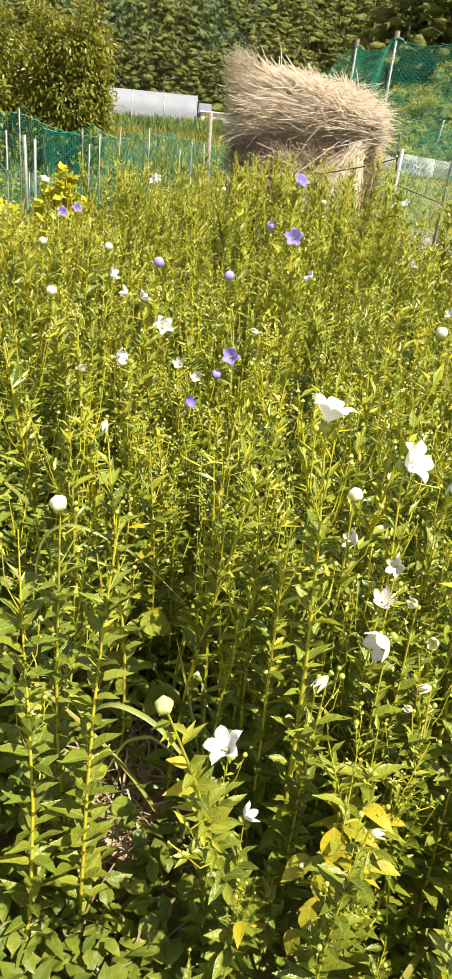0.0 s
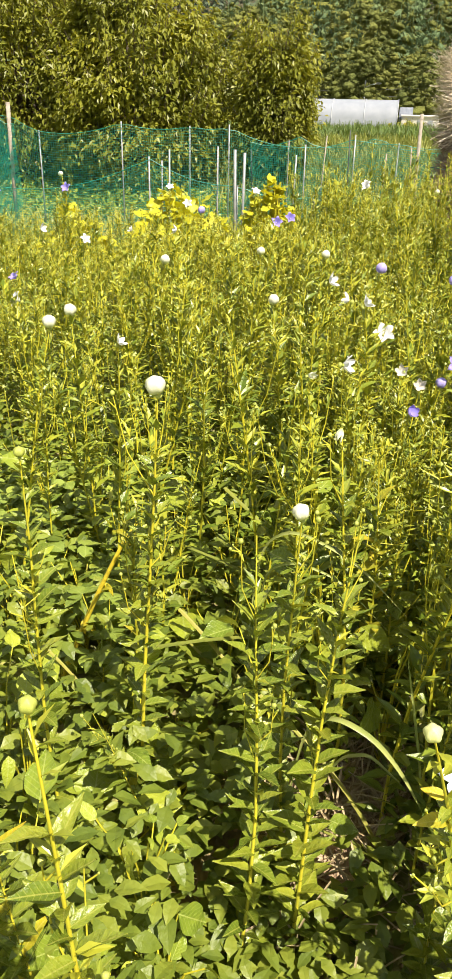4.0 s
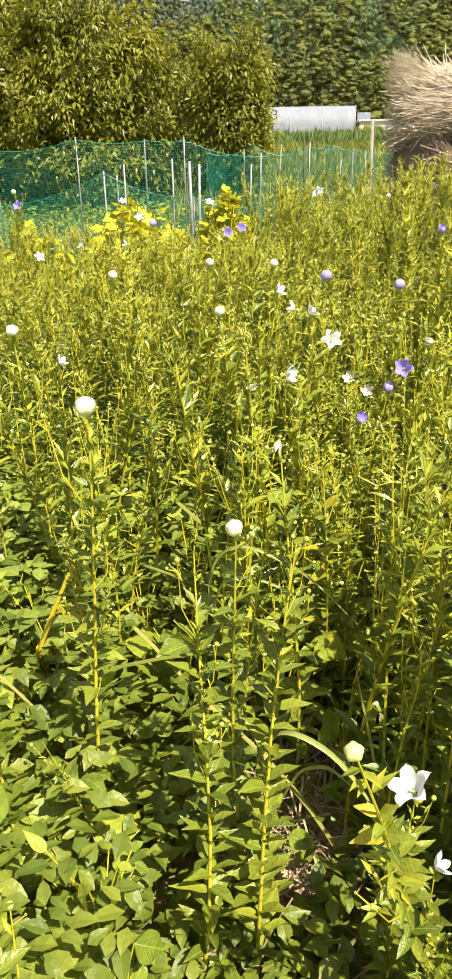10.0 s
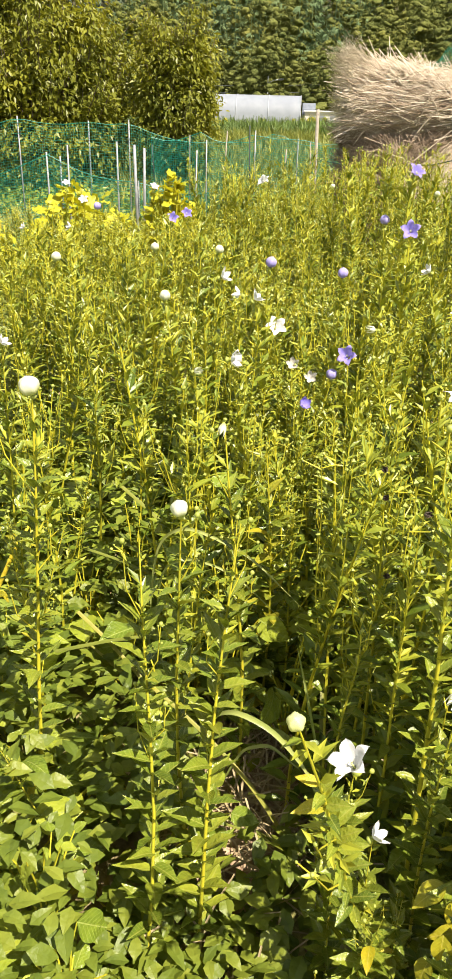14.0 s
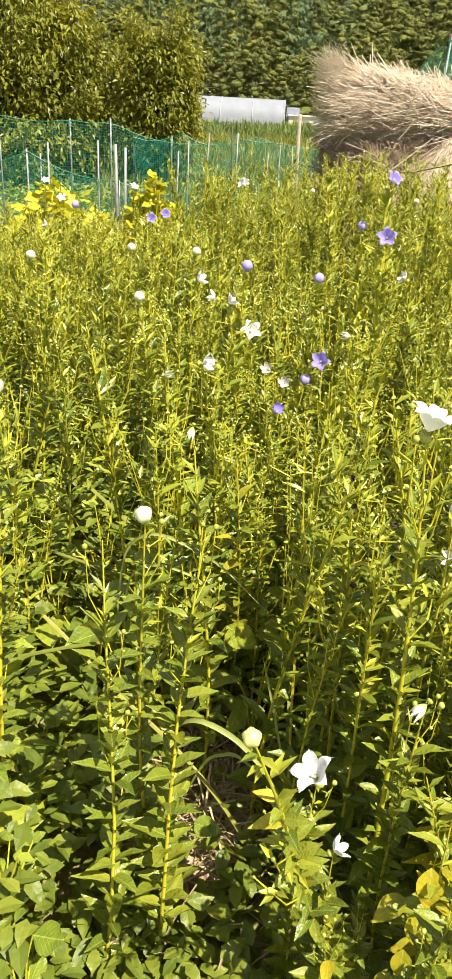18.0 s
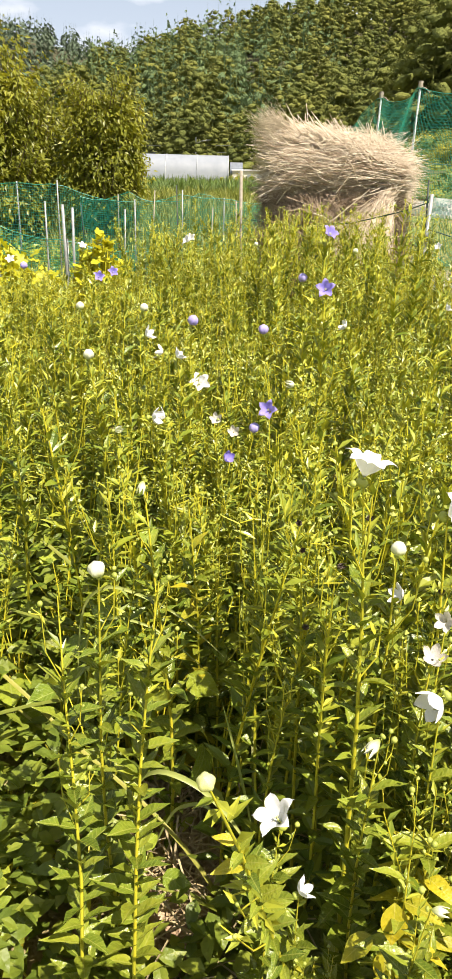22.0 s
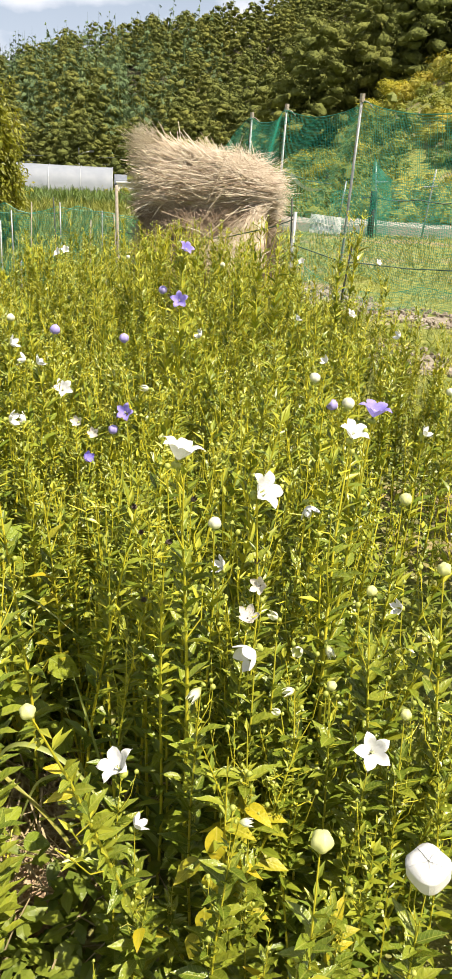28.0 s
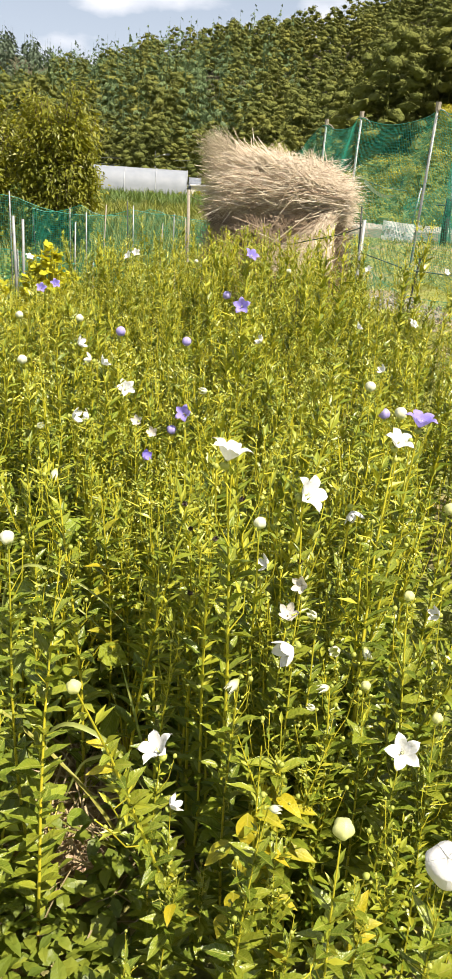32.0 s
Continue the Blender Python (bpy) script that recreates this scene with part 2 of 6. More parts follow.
def veined(m, rib=(0.30, 0.32, 0.06)):
    """Adds a pale midrib and faint side veins to the material of single leaves, which lie along their own y."""
    n, l = m.node_tree.nodes, m.node_tree.links
    b = n["Principled BSDF"]
    old = b.inputs["Base Color"].links[0].from_socket
    tc, sep = n.new("ShaderNodeTexCoord"), n.new("ShaderNodeSeparateXYZ")
    l.new(tc.outputs["Object"], sep.inputs[0])

    def op(kind, a, c=None):
        q = n.new("ShaderNodeMath")
        q.operation = kind
        for k, s in enumerate((a, c)):
            if s is None:
                continue
            if isinstance(s, (int, float)):
                q.inputs[k].default_value = s
            else:
                l.new(s, q.inputs[k])
        return q.outputs[0]

    across = op("ABSOLUTE", sep.outputs["X"])
    mid = op("LESS_THAN", across, 0.013)
    side = op("SINE", op("MULTIPLY", op("SUBTRACT", sep.outputs["Y"], op("MULTIPLY", across, 0.9)), 52.0))
    side = op("MULTIPLY", op("GREATER_THAN", side, 0.86), 0.35)
    mix = n.new("ShaderNodeMixRGB")
    l.new(op("MAXIMUM", op("MULTIPLY", mid, 0.75), side), mix.inputs[0])
    l.new(old, mix.inputs[1])
    mix.inputs[2].default_value = (*rib, 1)
    l.new(mix.outputs["Color"], b.inputs["Base Color"])
    return m


def tinged(m, low, high, colour):
    """Petals that turn yellow-green towards the foot of the bloom."""
    n, l = m.node_tree.nodes, m.node_tree.links
    b = n["Principled BSDF"]
    old = b.inputs["Base Color"].links[0].from_socket
    tc, sep, span, mix = n.new("ShaderNodeTexCoord"), n.new("ShaderNodeSeparateXYZ"), n.new("ShaderNodeMapRange"), n.new("ShaderNodeMixRGB")
    span.inputs["From Min"].default_value, span.inputs["From Max"].default_value = low, high
    l.new(tc.outputs["Object"], sep.inputs[0])
    l.new(sep.outputs["Z"], span.inputs["Value"])
    l.new(span.outputs["Result"], mix.inputs[0])
    mix.inputs[1].default_value = (*colour, 1)
    l.new(old, mix.inputs[2])
    l.new(mix.outputs["Color"], b.inputs["Base Color"])


tinged(M_CREAM, 0.05, 0.45, (0.50, 0.55, 0.10))
M_LEAF_NEAR = veined(surface("near_leaf", [(0.062, 0.105, 0.014), (0.13, 0.182, 0.018), (0.205, 0.25, 0.025), (0.285, 0.30, 0.028)], 0.27, 3.0, through_light=0.20, vary=0.6, bump=0.25, bump_scale=9, tint=LEAF_TINT, spec=0.55))
M_LEAF_AGED = veined(surface("aged_leaf", [(0.16, 0.20, 0.02), (0.42, 0.38, 0.02), (0.66, 0.48, 0.02)], 0.42, 2.2, through_light=0.33, vary=0.45, bump=0.25, bump_scale=9, tint=(1.2, 1.1, 0.6)), (0.5, 0.45, 0.08))
M_WEED_NEAR = veined(surface("near_weed_leaf", [(0.08, 0.135, 0.015), (0.185, 0.25, 0.024), (0.29, 0.345, 0.034), (0.38, 0.42, 0.045)], 0.28, 3.0, through_light=0.22, vary=0.7, bump=0.3, bump_scale=10, tint=LEAF_TINT), (0.33, 0.38, 0.10))


M_ROUND_LEAF = veined(surface("rounded_leaf", [(0.13, 0.19, 0.03), (0.22, 0.29, 0.045), (0.31, 0.37, 0.06)], 0.45, 3.0, through_light=0.22, vary=0.6, bump=0.25, bump_scale=9, tint=LEAF_TINT), (0.30, 0.36, 0.10))
M_YELLOW_STEM = surface("yellow_stem", [(0.50, 0.40, 0.03), (0.66, 0.50, 0.03)], 0.5, 30, bump=0.2)


def ground_material():
    m = bpy.data.materials.new("field_ground")
    m.use_nodes = True
    n, l = m.node_tree.nodes, m.node_tree.links
    b = n["Principled BSDF"]
    b.inputs["Roughness"].default_value = 0.95
    tc = n.new("ShaderNodeTexCoord")

    def tex(s, d):
        t = n.new("ShaderNodeTexNoise")
        t.inputs["Scale"].default_value, t.inputs["Detail"].default_value = s, d
        l.new(tc.outputs["Object"], t.inputs["Vector"])
        return t

    def ramp(src, *stops):
        r = n.new("ShaderNodeValToRGB")
        while len(r.color_ramp.elements) < len(stops):
            r.color_ramp.elements.new(0.5)
        for e, (p, c) in zip(r.color_ramp.elements, stops):
            e.position, e.color = p, (*c, 1)
        l.new(src, r.inputs["Fac"])
        return r

    soil = ramp(tex(14, 8).outputs["Fac"], (0.3, (0.16, 0.105, 0.065)), (0.55, (0.30, 0.21, 0.13)), (0.75, (0.42, 0.32, 0.21)))
    grass = ramp(tex(6, 8).outputs["Fac"], (0.3, (0.07, 0.10, 0.02)), (0.5, (0.17, 0.20, 0.035)), (0.72, (0.33, 0.32, 0.08)))
    mask = ramp(tex(0.5, 6).outputs["Fac"], (0.34, (0, 0, 0)), (0.50, (1, 1, 1)))
    mix = n.new("ShaderNodeMixRGB")
    l.new(mask.outputs["Color"], mix.inputs[0])
    l.new(soil.outputs["Color"], mix.inputs[1])
    l.new(grass.outputs["Color"], mix.inputs[2])
    l.new(mix.outputs["Color"], b.inputs["Base Color"])
    bp = n.new("ShaderNodeBump")
    bp.inputs["Strength"].default_value, bp.inputs["Distance"].default_value = 0.7, 0.03
    l.new(tex(30, 8).outputs["Fac"], bp.inputs["Height"])
    l.new(bp.outputs["Normal"], b.inputs["Normal"])
    return m


M_GROUND = ground_material()


# ---- mesh tools ----
class Geo:
    """Triangles gathered in arrays."""

    def __init__(self):
        self.v, self.f, self.n = [], [], 0

    def add(self, v, f, m=None):
        v, f = np.asarray(v, float), np.asarray(f, int)
        if m is not None:
            m = np.array(m)
            v = v @ m[:3, :3].T + m[:3, 3]
        self.v.append(v)
        self.f.append(f + self.n)
        self.n += len(v)
        return self

    def arrays(self):
        return np.concatenate(self.v), np.concatenate(self.f)

    def mesh(self, name, material, smooth=False):
        v, f = self.arrays()
        return mesh_of(name, v, f, material, smooth)


def mesh_of(name, v, f, material, smooth=False):
    me = bpy.data.meshes.new(name)
    me.vertices.add(len(v))
    me.vertices.foreach_set("co", np.ascontiguousarray(v, np.float32).ravel())
    me.loops.add(3 * len(f))
    me.loops.foreach_set("vertex_index", np.ascontiguousarray(f, np.int32).ravel())
    me.polygons.add(len(f))
    me.polygons.foreach_set("loop_start", np.arange(0, 3 * len(f), 3, dtype=np.int32))
    me.polygons.foreach_set("use_smooth", np.full(len(f), smooth))
    me.update(calc_edges=True)
    me.validate()
    me.materials.append(material)
    return me


def spread(v, f, mats):
    """One mesh's arrays laid out at every 4x4 matrix of mats."""
    mats = np.asarray(mats, float)
    vv = np.einsum("nij,kj->nki", mats[:, :3, :3], v) + mats[:, None, :3, 3]
    ff = f[None] + (np.arange(len(mats)) * len(v))[:, None, None]
    return vv.reshape(-1, 3), ff.reshape(-1, 3)


def part(name, data, parent, label="", m=None):
    ob = new(name, data)
    ob.parent = parent
    if m is not None:
        ob.matrix_basis = Matrix(m)
    if label:
        ob["label"] = label
    return ob


def thing(name, label, category, group="", m=None, kind=""):
    ob = new(name)
    ob.empty_display_size = 0.1
    if m is not None:
        ob.matrix_basis = Matrix(m)
    return tagged(ob, label, category, group, kind)


def quads(rows, cols, closed=False):
    f = []
    for a in range(rows - 1):
        for b in range(cols if closed else cols - 1):
            p, q = a * cols + b, a * cols + (b + 1) % cols
            r, s = p + cols, q + cols
            f += [(p, q, s), (p, s, r)]
    return np.array(f)


def tube(points, radii, sides=5, cap=True):
    """A round, tapered tube along points."""
    pts = np.asarray(points, float)
    radii = np.broadcast_to(radii, len(pts))
    ring = np.linspace(0, 2 * np.pi, sides, endpoint=False)
    v = []
    for k, p in enumerate(pts):
        d = pts[min(k + 1, len(pts) - 1)] - pts[max(k - 1, 0)]
        d = d / (np.linalg.norm(d) + 1e-9)
        a = np.cross(d, (0.31, 0.95, 0.05) if abs(d[1]) < 0.9 else (1, 0, 0))
        a /= np.linalg.norm(a)
        b = np.cross(d, a)
        v.append(p + radii[k] * (np.cos(ring)[:, None] * a + np.sin(ring)[:, None] * b))
    v, f = np.concatenate(v), quads(len(pts), sides, True)
    if cap:
        n = len(v)
        v = np.concatenate([v, pts[:1], pts[-1:]])
        e = n - sides
        f = np.concatenate([f, [(n, (k + 1) % sides, k) for k in range(sides)], [(n + 1, e + k, e + (k + 1) % sides) for k in range(sides)]])
    return v, f


def blob(rx, rz, rings=5, sides=7, pinch=0.0, lobes=0):
    """An egg standing on the origin, with a pointed tip by pinch and ridges by lobes."""
    v = []
    for a in range(rings + 1):
        u = a / rings
        r = rx * math.sin(math.pi * (0.04 + 0.92 * u)) * (1 - pinch * max(0, u - 0.45) * 1.6)
        for b in range(sides):
            t = 2 * math.pi * b / sides
            w = r * (1 + (0.09 * math.cos(lobes * t) if lobes else 0))
            v.append((w * math.cos(t), w * math.sin(t), rz * 2 * (0.5 - 0.5 * math.cos(math.pi * u))))
    n, e = len(v), len(v) - sides
    v += [(0, 0, -rz * 0.01), (0, 0, rz * 2.02)]
    ends = [(n, (k + 1) % sides, k) for k in range(sides)] + [(n + 1, e + k, e + (k + 1) % sides) for k in range(sides)]
    return np.array(v), np.concatenate([quads(rings + 1, sides, True), ends])


def leaf(length=1.0, width=0.36, segs=4, fold=0.25, curl=0.35, belly=0.42, wave=0.0):
    """A leaf along +y with its face up: a folded, curling blade with a pointed tip."""
    v = []
    for k in range(segs + 1):
        u = k / segs
        w = width * 0.5 * max(0.0, math.sin(math.pi * u ** (math.log(0.5) / math.log(belly)))) ** 0.85 * (1 - 0.3 * u ** 5)
        w = max(w, 0.012)
        z = -curl * length * u * u
        lift = fold * w + wave * width * math.sin(u * 14) * 0.12
        v += [(-w * length, u * length, z + lift * length), (0, u * length, z), (w * length, u * length, z + lift * length)]
    return np.array(v), quads(segs + 1, 3)


def blade(width=0.36, fold=0.25, curl=0.2):
    """A small leaf of four faces, for plants farther off."""
    w = width / 2
    v = np.array([(0, 0, 0), (-w, 0.42, fold * w - curl * 0.1), (0, 0.5, -curl * 0.2), (w, 0.42, fold * w - curl * 0.1), (0, 1, -curl)])
    return v, np.array([(0, 2, 1), (0, 3, 2), (1, 2, 4), (2, 3, 4)])


def turn_to(direction, spin=0.0):
    """A 3x3 turn that lays +z along direction."""
    d = Vector(direction).normalized()
    return np.array((d.to_track_quat("Z", "Y").to_matrix() @ Matrix.Rotation(spin, 3, "Z")))


def place(r=np.eye(3), p=(0, 0, 0), s=1.0):
    m = np.eye(4)
    m[:3, :3] = np.asarray(r) * s
    m[:3, 3] = p
    return m


def leaf_turn(azimuth, rise, roll=0.0):
    """Lays a leaf's +y outwards at an azimuth, rising by so many radians."""
    return np.array(Matrix.Rotation(azimuth, 3, "Z") @ Matrix.Rotation(rise, 3, "X") @ Matrix.Rotation(roll, 3, "Y"))


# ---- land ----
def table(x, xs, ys):
    return np.interp(x, xs, ys)


RIDGE_AT = (-180, -60, -30, -20, -14, -10, -5, 0, 4, 7, 11, 20, 35, 60, 120, 180)
RIDGE_UP = (3.0, 1.0, 0.8, 1.2, 2.9, 5.0, 6.6, 7.9, 8.6, 9.1, 10.0, 12.0, 13.5, 12.0, 5.0, 3.0)
FAR_AT = (-180, -60, -30, -22, -17, -12.5, -9, -4, 0, 180)
FAR_UP = (3.5, 5.5, 7.0, 7.4, 7.0, 7.1, 6.2, 5.4, 4.0, 3.0)
SPUR_AT = (-180, 6, 9.5, 11.4, 13, 15.5, 18.4, 21.3, 27, 35, 60, 100, 180)
SPUR_UP = (0, 0, 0.8, 2.3, 3.2, 4.2, 7.0, 9.3, 11.3, 12.5, 11.0, 2.0, 0)


def smooth(x):
    x = np.clip(x, 0, 1)
    return x * x * (3 - 2 * x)


def height(x, y):
    """The lie of the land."""
    x, y = np.asarray(x, float), np.asarray(y, float)
    r, a = np.hypot(x, y), np.degrees(np.arctan2(x, y))
    dip = -1.3 * smooth((r - 24) / 55)
    main = (330 * np.tan(np.radians(table(a, RIDGE_AT, RIDGE_UP))) - 9) * smooth((r - 122) / 210)
    far = 560 * np.tan(np.radians(table(a, FAR_AT, FAR_UP))) * smooth((r - 330) / 260)
    spur = 62 * np.tan(np.radians(table(a, SPUR_AT, SPUR_UP))) * smooth((r - 29) / 38)
    bumps = 0.03 * np.sin(x * 2.1 + 0.7) * np.sin(y * 1.7) + 0.015 * np.sin(x * 7 + y * 5)
    return dip + np.maximum(main, 0) + np.maximum(far - np.maximum(main, 0), 0) * (r > 330) + spur + bumps * np.clip(r / 2, 0.3, 1)


def build_ground():
    radii = np.concatenate([np.linspace(0, 14, 60), np.geomspace(14.5, 1400, 90)])
    angles = np.radians(np.linspace(-180, 180, 240, endpoint=False))
    rr, aa = np.meshgrid(radii, angles, indexing="ij")
    x, y = rr * np.sin(aa), rr * np.cos(aa)
    v = np.stack([x, y, height(x, y)], -1).reshape(-1, 3)
    f = quads(len(radii), len(angles), True)[:, ::-1]
    ob = new("ground", mesh_of("ground", v, f, M_GROUND, True))
    tagged(ob, "brown soil and patchy yellow-green grass of a valley field", "ground", kind="structure")


build_ground()


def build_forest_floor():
    """Needle litter under the woods, coloured dark as tree shade, a sheet just above the land."""
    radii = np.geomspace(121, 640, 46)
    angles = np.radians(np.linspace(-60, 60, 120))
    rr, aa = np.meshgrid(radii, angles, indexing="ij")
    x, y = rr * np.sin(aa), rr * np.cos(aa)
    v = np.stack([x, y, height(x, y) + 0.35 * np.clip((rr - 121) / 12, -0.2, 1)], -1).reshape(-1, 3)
    ob = new("forest_floor", mesh_of("forest_floor", v, quads(len(radii), len(angles))[:, ::-1], M_SHADED_LITTER, True))
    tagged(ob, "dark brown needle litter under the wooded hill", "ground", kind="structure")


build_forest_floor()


# ---- distance: woods, bank, road, tunnel ----
SPRIG_V = np.array([(-0.30, -0.35, 0), (0.34, -0.28, 0.06), (0.05, 0.75, -0.08)])
SPRIG_F = np.array([(0, 1, 2)])


def larch(rng, clumps):
    """A unit-high larch: a trunk, and tiers of small drooping boughs in a pointed cone."""
    g = Geo()
    g.add(*tube([(0, 0, -0.08), (0.008, 0, 0.5), (0, 0.008, 0.97)], [0.006, 0.004, 0.001], 3, False))
    boughs = max(10, clumps // 12)
    for k in range(boughs):
        u = 1 - math.sqrt(rng.random()) * 0.88
        a = rng.random() * 2 * math.pi
        reach = (0.012 + 0.25 * (1.0 - u) ** 0.85) * rng.uniform(0.65, 1.1)
        for j in range(clumps // boughs):
            w = math.sqrt(rng.uniform(0.2, 1))
            b = a + rng.gauss(0, 0.16)
            p = (reach * w * math.cos(b), reach * w * math.sin(b), u - 0.16 * reach * w + rng.gauss(0, 0.006))
            turn = leaf_turn(b - math.pi / 2 + rng.gauss(0, 0.25), rng.gauss(-0.6, 0.2), rng.gauss(0, 0.25))
            g.add(SPRIG_V * (0.7, 1.4, 1), SPRIG_F, place(turn, p, rng.uniform(0.7, 1.2) * 0.034 * (1.2 - 0.5 * u) * (700 / clumps) ** 0.5))
    return g.arrays()


def lump_arrays():
    """A low, rounded mass of twenty faces and unit width."""
    g, rings = [(0, 0, -0.5)], ((-0.25, 0.0), (0.25, math.pi / 5))
    for z, turn in rings:
        g += [(0.88 * math.cos(turn + k * 2 * math.pi / 5), 0.88 * math.sin(turn + k * 2 * math.pi / 5), z) for k in range(5)]
    f = [(0, 1 + (k + 1) % 5, 1 + k) for k in range(5)] + [(11, 6 + k, 6 + (k + 1) % 5) for k in range(5)]
    f += [(1 + k, 1 + (k + 1) % 5, 6 + k) for k in range(5)] + [(1 + (k + 1) % 5, 6 + (k + 1) % 5, 6 + k) for k in range(5)]
    return np.array(g + [(0, 0, 0.5)]), np.array(f)


def pine(rng, clumps):
    """A unit-high wild pine: a crooked trunk, and boughs that end in flat layered cushions of needles."""
    g = Geo()
    g.add(*tube([(0, 0, -0.08), (0.015, 0, 0.45), (-0.01, 0.01, 0.9)], [0.010, 0.008, 0.003], 3, False))
    puffs = 36
    bv, bf = lump_arrays()
    for k in range(puffs):
        u = 0.14 + 0.84 * (k + rng.random()) / puffs
        a = k * 2.4 + rng.gauss(0, 0.4)
        reach = 0.31 * math.sin(min(1, (1.05 - u) * 1.5) * math.pi / 2) * rng.uniform(0.35, 1.1)
        c = np.array([1.2 * reach * math.cos(a), 1.2 * reach * math.sin(a), u])
        size = rng.uniform(0.08, 0.15) * (1.15 - 0.5 * u)
        tilted = place(turn_to((0.35 * math.cos(a), 0.35 * math.sin(a), 1), rng.random() * 6), c, size)
        g.add(bv * np.array([[rng.uniform(0.55, 1.35)] for _ in bv]) * 0.7, bf, tilted)
        for j in range(clumps // puffs):
            d = Vector((rng.gauss(0, 1), rng.gauss(0, 1), rng.gauss(0.35, 0.7))).normalized()
            q = np.array(d) * (1.08, 1.08, 0.55) * rng.uniform(0.6, 1.15)
            face = Vector((d.x + rng.gauss(0, 0.28), d.y + rng.gauss(0, 0.28), d.z * 1.2 + 0.25 + rng.gauss(0, 0.28)))
            spot = tilted @ np.append(q, 1)
            g.add(SPRIG_V * (0.7, 1.2, 1), SPRIG_F, place(turn_to(face, rng.random() * 6), spot[:3], rng.uniform(0.6, 1.2) * 0.020 * (1800 / clumps) ** 0.5))
    return g.arrays()


def upright(points, sizes, rng):
    mats = []
    for (x, y, z), s in zip(points, sizes):
        a = rng.random() * 2 * math.pi
        r = np.array([(math.cos(a), -math.sin(a), 0), (math.sin(a), math.cos(a), 0), (0, 0, 1)])
        mats.append(place(r, (x, y, z), s))
    return np.array(mats)


def scatter_wood(name, label, material, n, r_range, a_range, tall, grow, clumps, seed, keep=None):
    rng = random.Random(seed)
    kinds = [grow(rng, clumps) for _ in range(7)]
    lots = [[] for _ in kinds]
    for k in range(n):
        r = math.sqrt(rng.uniform(r_range[0] ** 2, r_range[1] ** 2))
        a = math.radians(rng.uniform(*a_range))
        x, y = r * math.sin(a), r * math.cos(a)
        size = tall * rng.uniform(0.68, 1.14)
        if keep and not keep(r, math.degrees(a), rng):
            continue
        lots[k % len(kinds)].append((x, y, float(height(x, y)) - 0.3, size))
    g = Geo()
    for (v, f), lot in zip(kinds, lots):
        if lot:
            g.add(*spread(v, f, upright([p[:3] for p in lot], [p[3] for p in lot], rng)))
    tagged(new(name, g.mesh(name, material, True)), label, "forest", kind="stuff")


def off_spur(r, a, rng):
    return a < 13 or r > 78


scatter_wood("pine_wood", "dense olive-green pine wood on a steep hillside", M_PINE, 680, (122, 345), (-14, 31), 14.0, pine, 720, 11, lambda r, a, rng: off_spur(r, a, rng) and rng.random() < 0.35 + 0.6 * smooth((a + 6) / 14))
scatter_wood("larch_wood", "paler blue-green larch plantation on the hillside", M_LARCH, 860, (130, 345), (-30, 8), 17.0, larch, 500, 12, lambda r, a, rng: rng.random() < 1.0 - 0.8 * smooth((a + 4) / 12))
scatter_wood("far_wood", "hazy wooded far hill", M_HAZE_TINT, 1500, (400, 620), (-34, 0), 17.0, larch, 84, 13)
scatter_wood("wood_edge", "tall pines along the foot of the hill", M_PINE, 64, (112, 135), (-14, 14), 9.5, pine, 1300, 14)
scatter_wood("spur_pines", "dark pines above the overgrown bank", M_PINE, 160, (74, 120), (11, 34), 11.5, pine, 1700, 15)


def shrub(rng, clumps):
    """A unit-wide bush: a few rounded masses covered by small leaves."""
    g = Geo()
    lobes = [(rng.uniform(-0.55, 0.55), rng.uniform(-0.55, 0.55), rng.uniform(0.1, 0.55), rng.uniform(0.3, 0.55)) for _ in range(7)]
    bv, bf = blob(1.0, 0.8, 3, 6)
    for x, y, z, r in lobes:
        g.add((bv - (0, 0, 0.8)) * np.array([[rng.uniform(0.75, 1.15)] for _ in bv]), bf, place(p=(x, y, z), s=r * 0.5))
    for k in range(clumps):
        x, y, z, r = lobes[k % 7]
        d = Vector((rng.gauss(0, 1), rng.gauss(0, 1), rng.gauss(0.4, 0.8))).normalized()
        p = np.array((x, y, z)) + np.array(d) * (1, 1, 0.8) * r * rng.uniform(0.55, 1.25)
        g.add(SPRIG_V, SPRIG_F, place(turn_to(d + Vector((rng.gauss(0, 0.45), rng.gauss(0, 0.45), 0.4)), rng.random() * 6), p, rng.uniform(0.05, 0.11)))
    return g.arrays()


def scatter_shrubs(name, label, material, n, r_range, a_range, size, clumps, seed):
    rng = random.Random(seed)
    kinds = [shrub(rng, clumps) for _ in range(5)]
    g = Geo()
    for v, f in kinds:
        pts, sizes = [], []
        for k in range(n // 5):
            r, a = rng.uniform(*r_range), math.radians(rng.uniform(*a_range))
            x, y = r * math.sin(a), r * math.cos(a)
            pts.append((x, y, float(height(x, y)) - 0.1))
            sizes.append(size * rng.uniform(0.35, 1.3))
        g.add(*spread(v, f, upright(pts, sizes, rng)))
    tagged(new(name, g.mesh(name, material)), label, "bushes", kind="stuff")


scatter_shrubs("bank_bushes", "yellow-green bushes and weeds covering a steep bank", M_BUSH, 520, (31, 82), (9.5, 34), 1.45, 440, 21)
scatter_shrubs("foot_bushes", "green bushes along the foot of the wood", M_BUSH, 110, (100, 118), (-14, 12), 1.5, 300, 22)


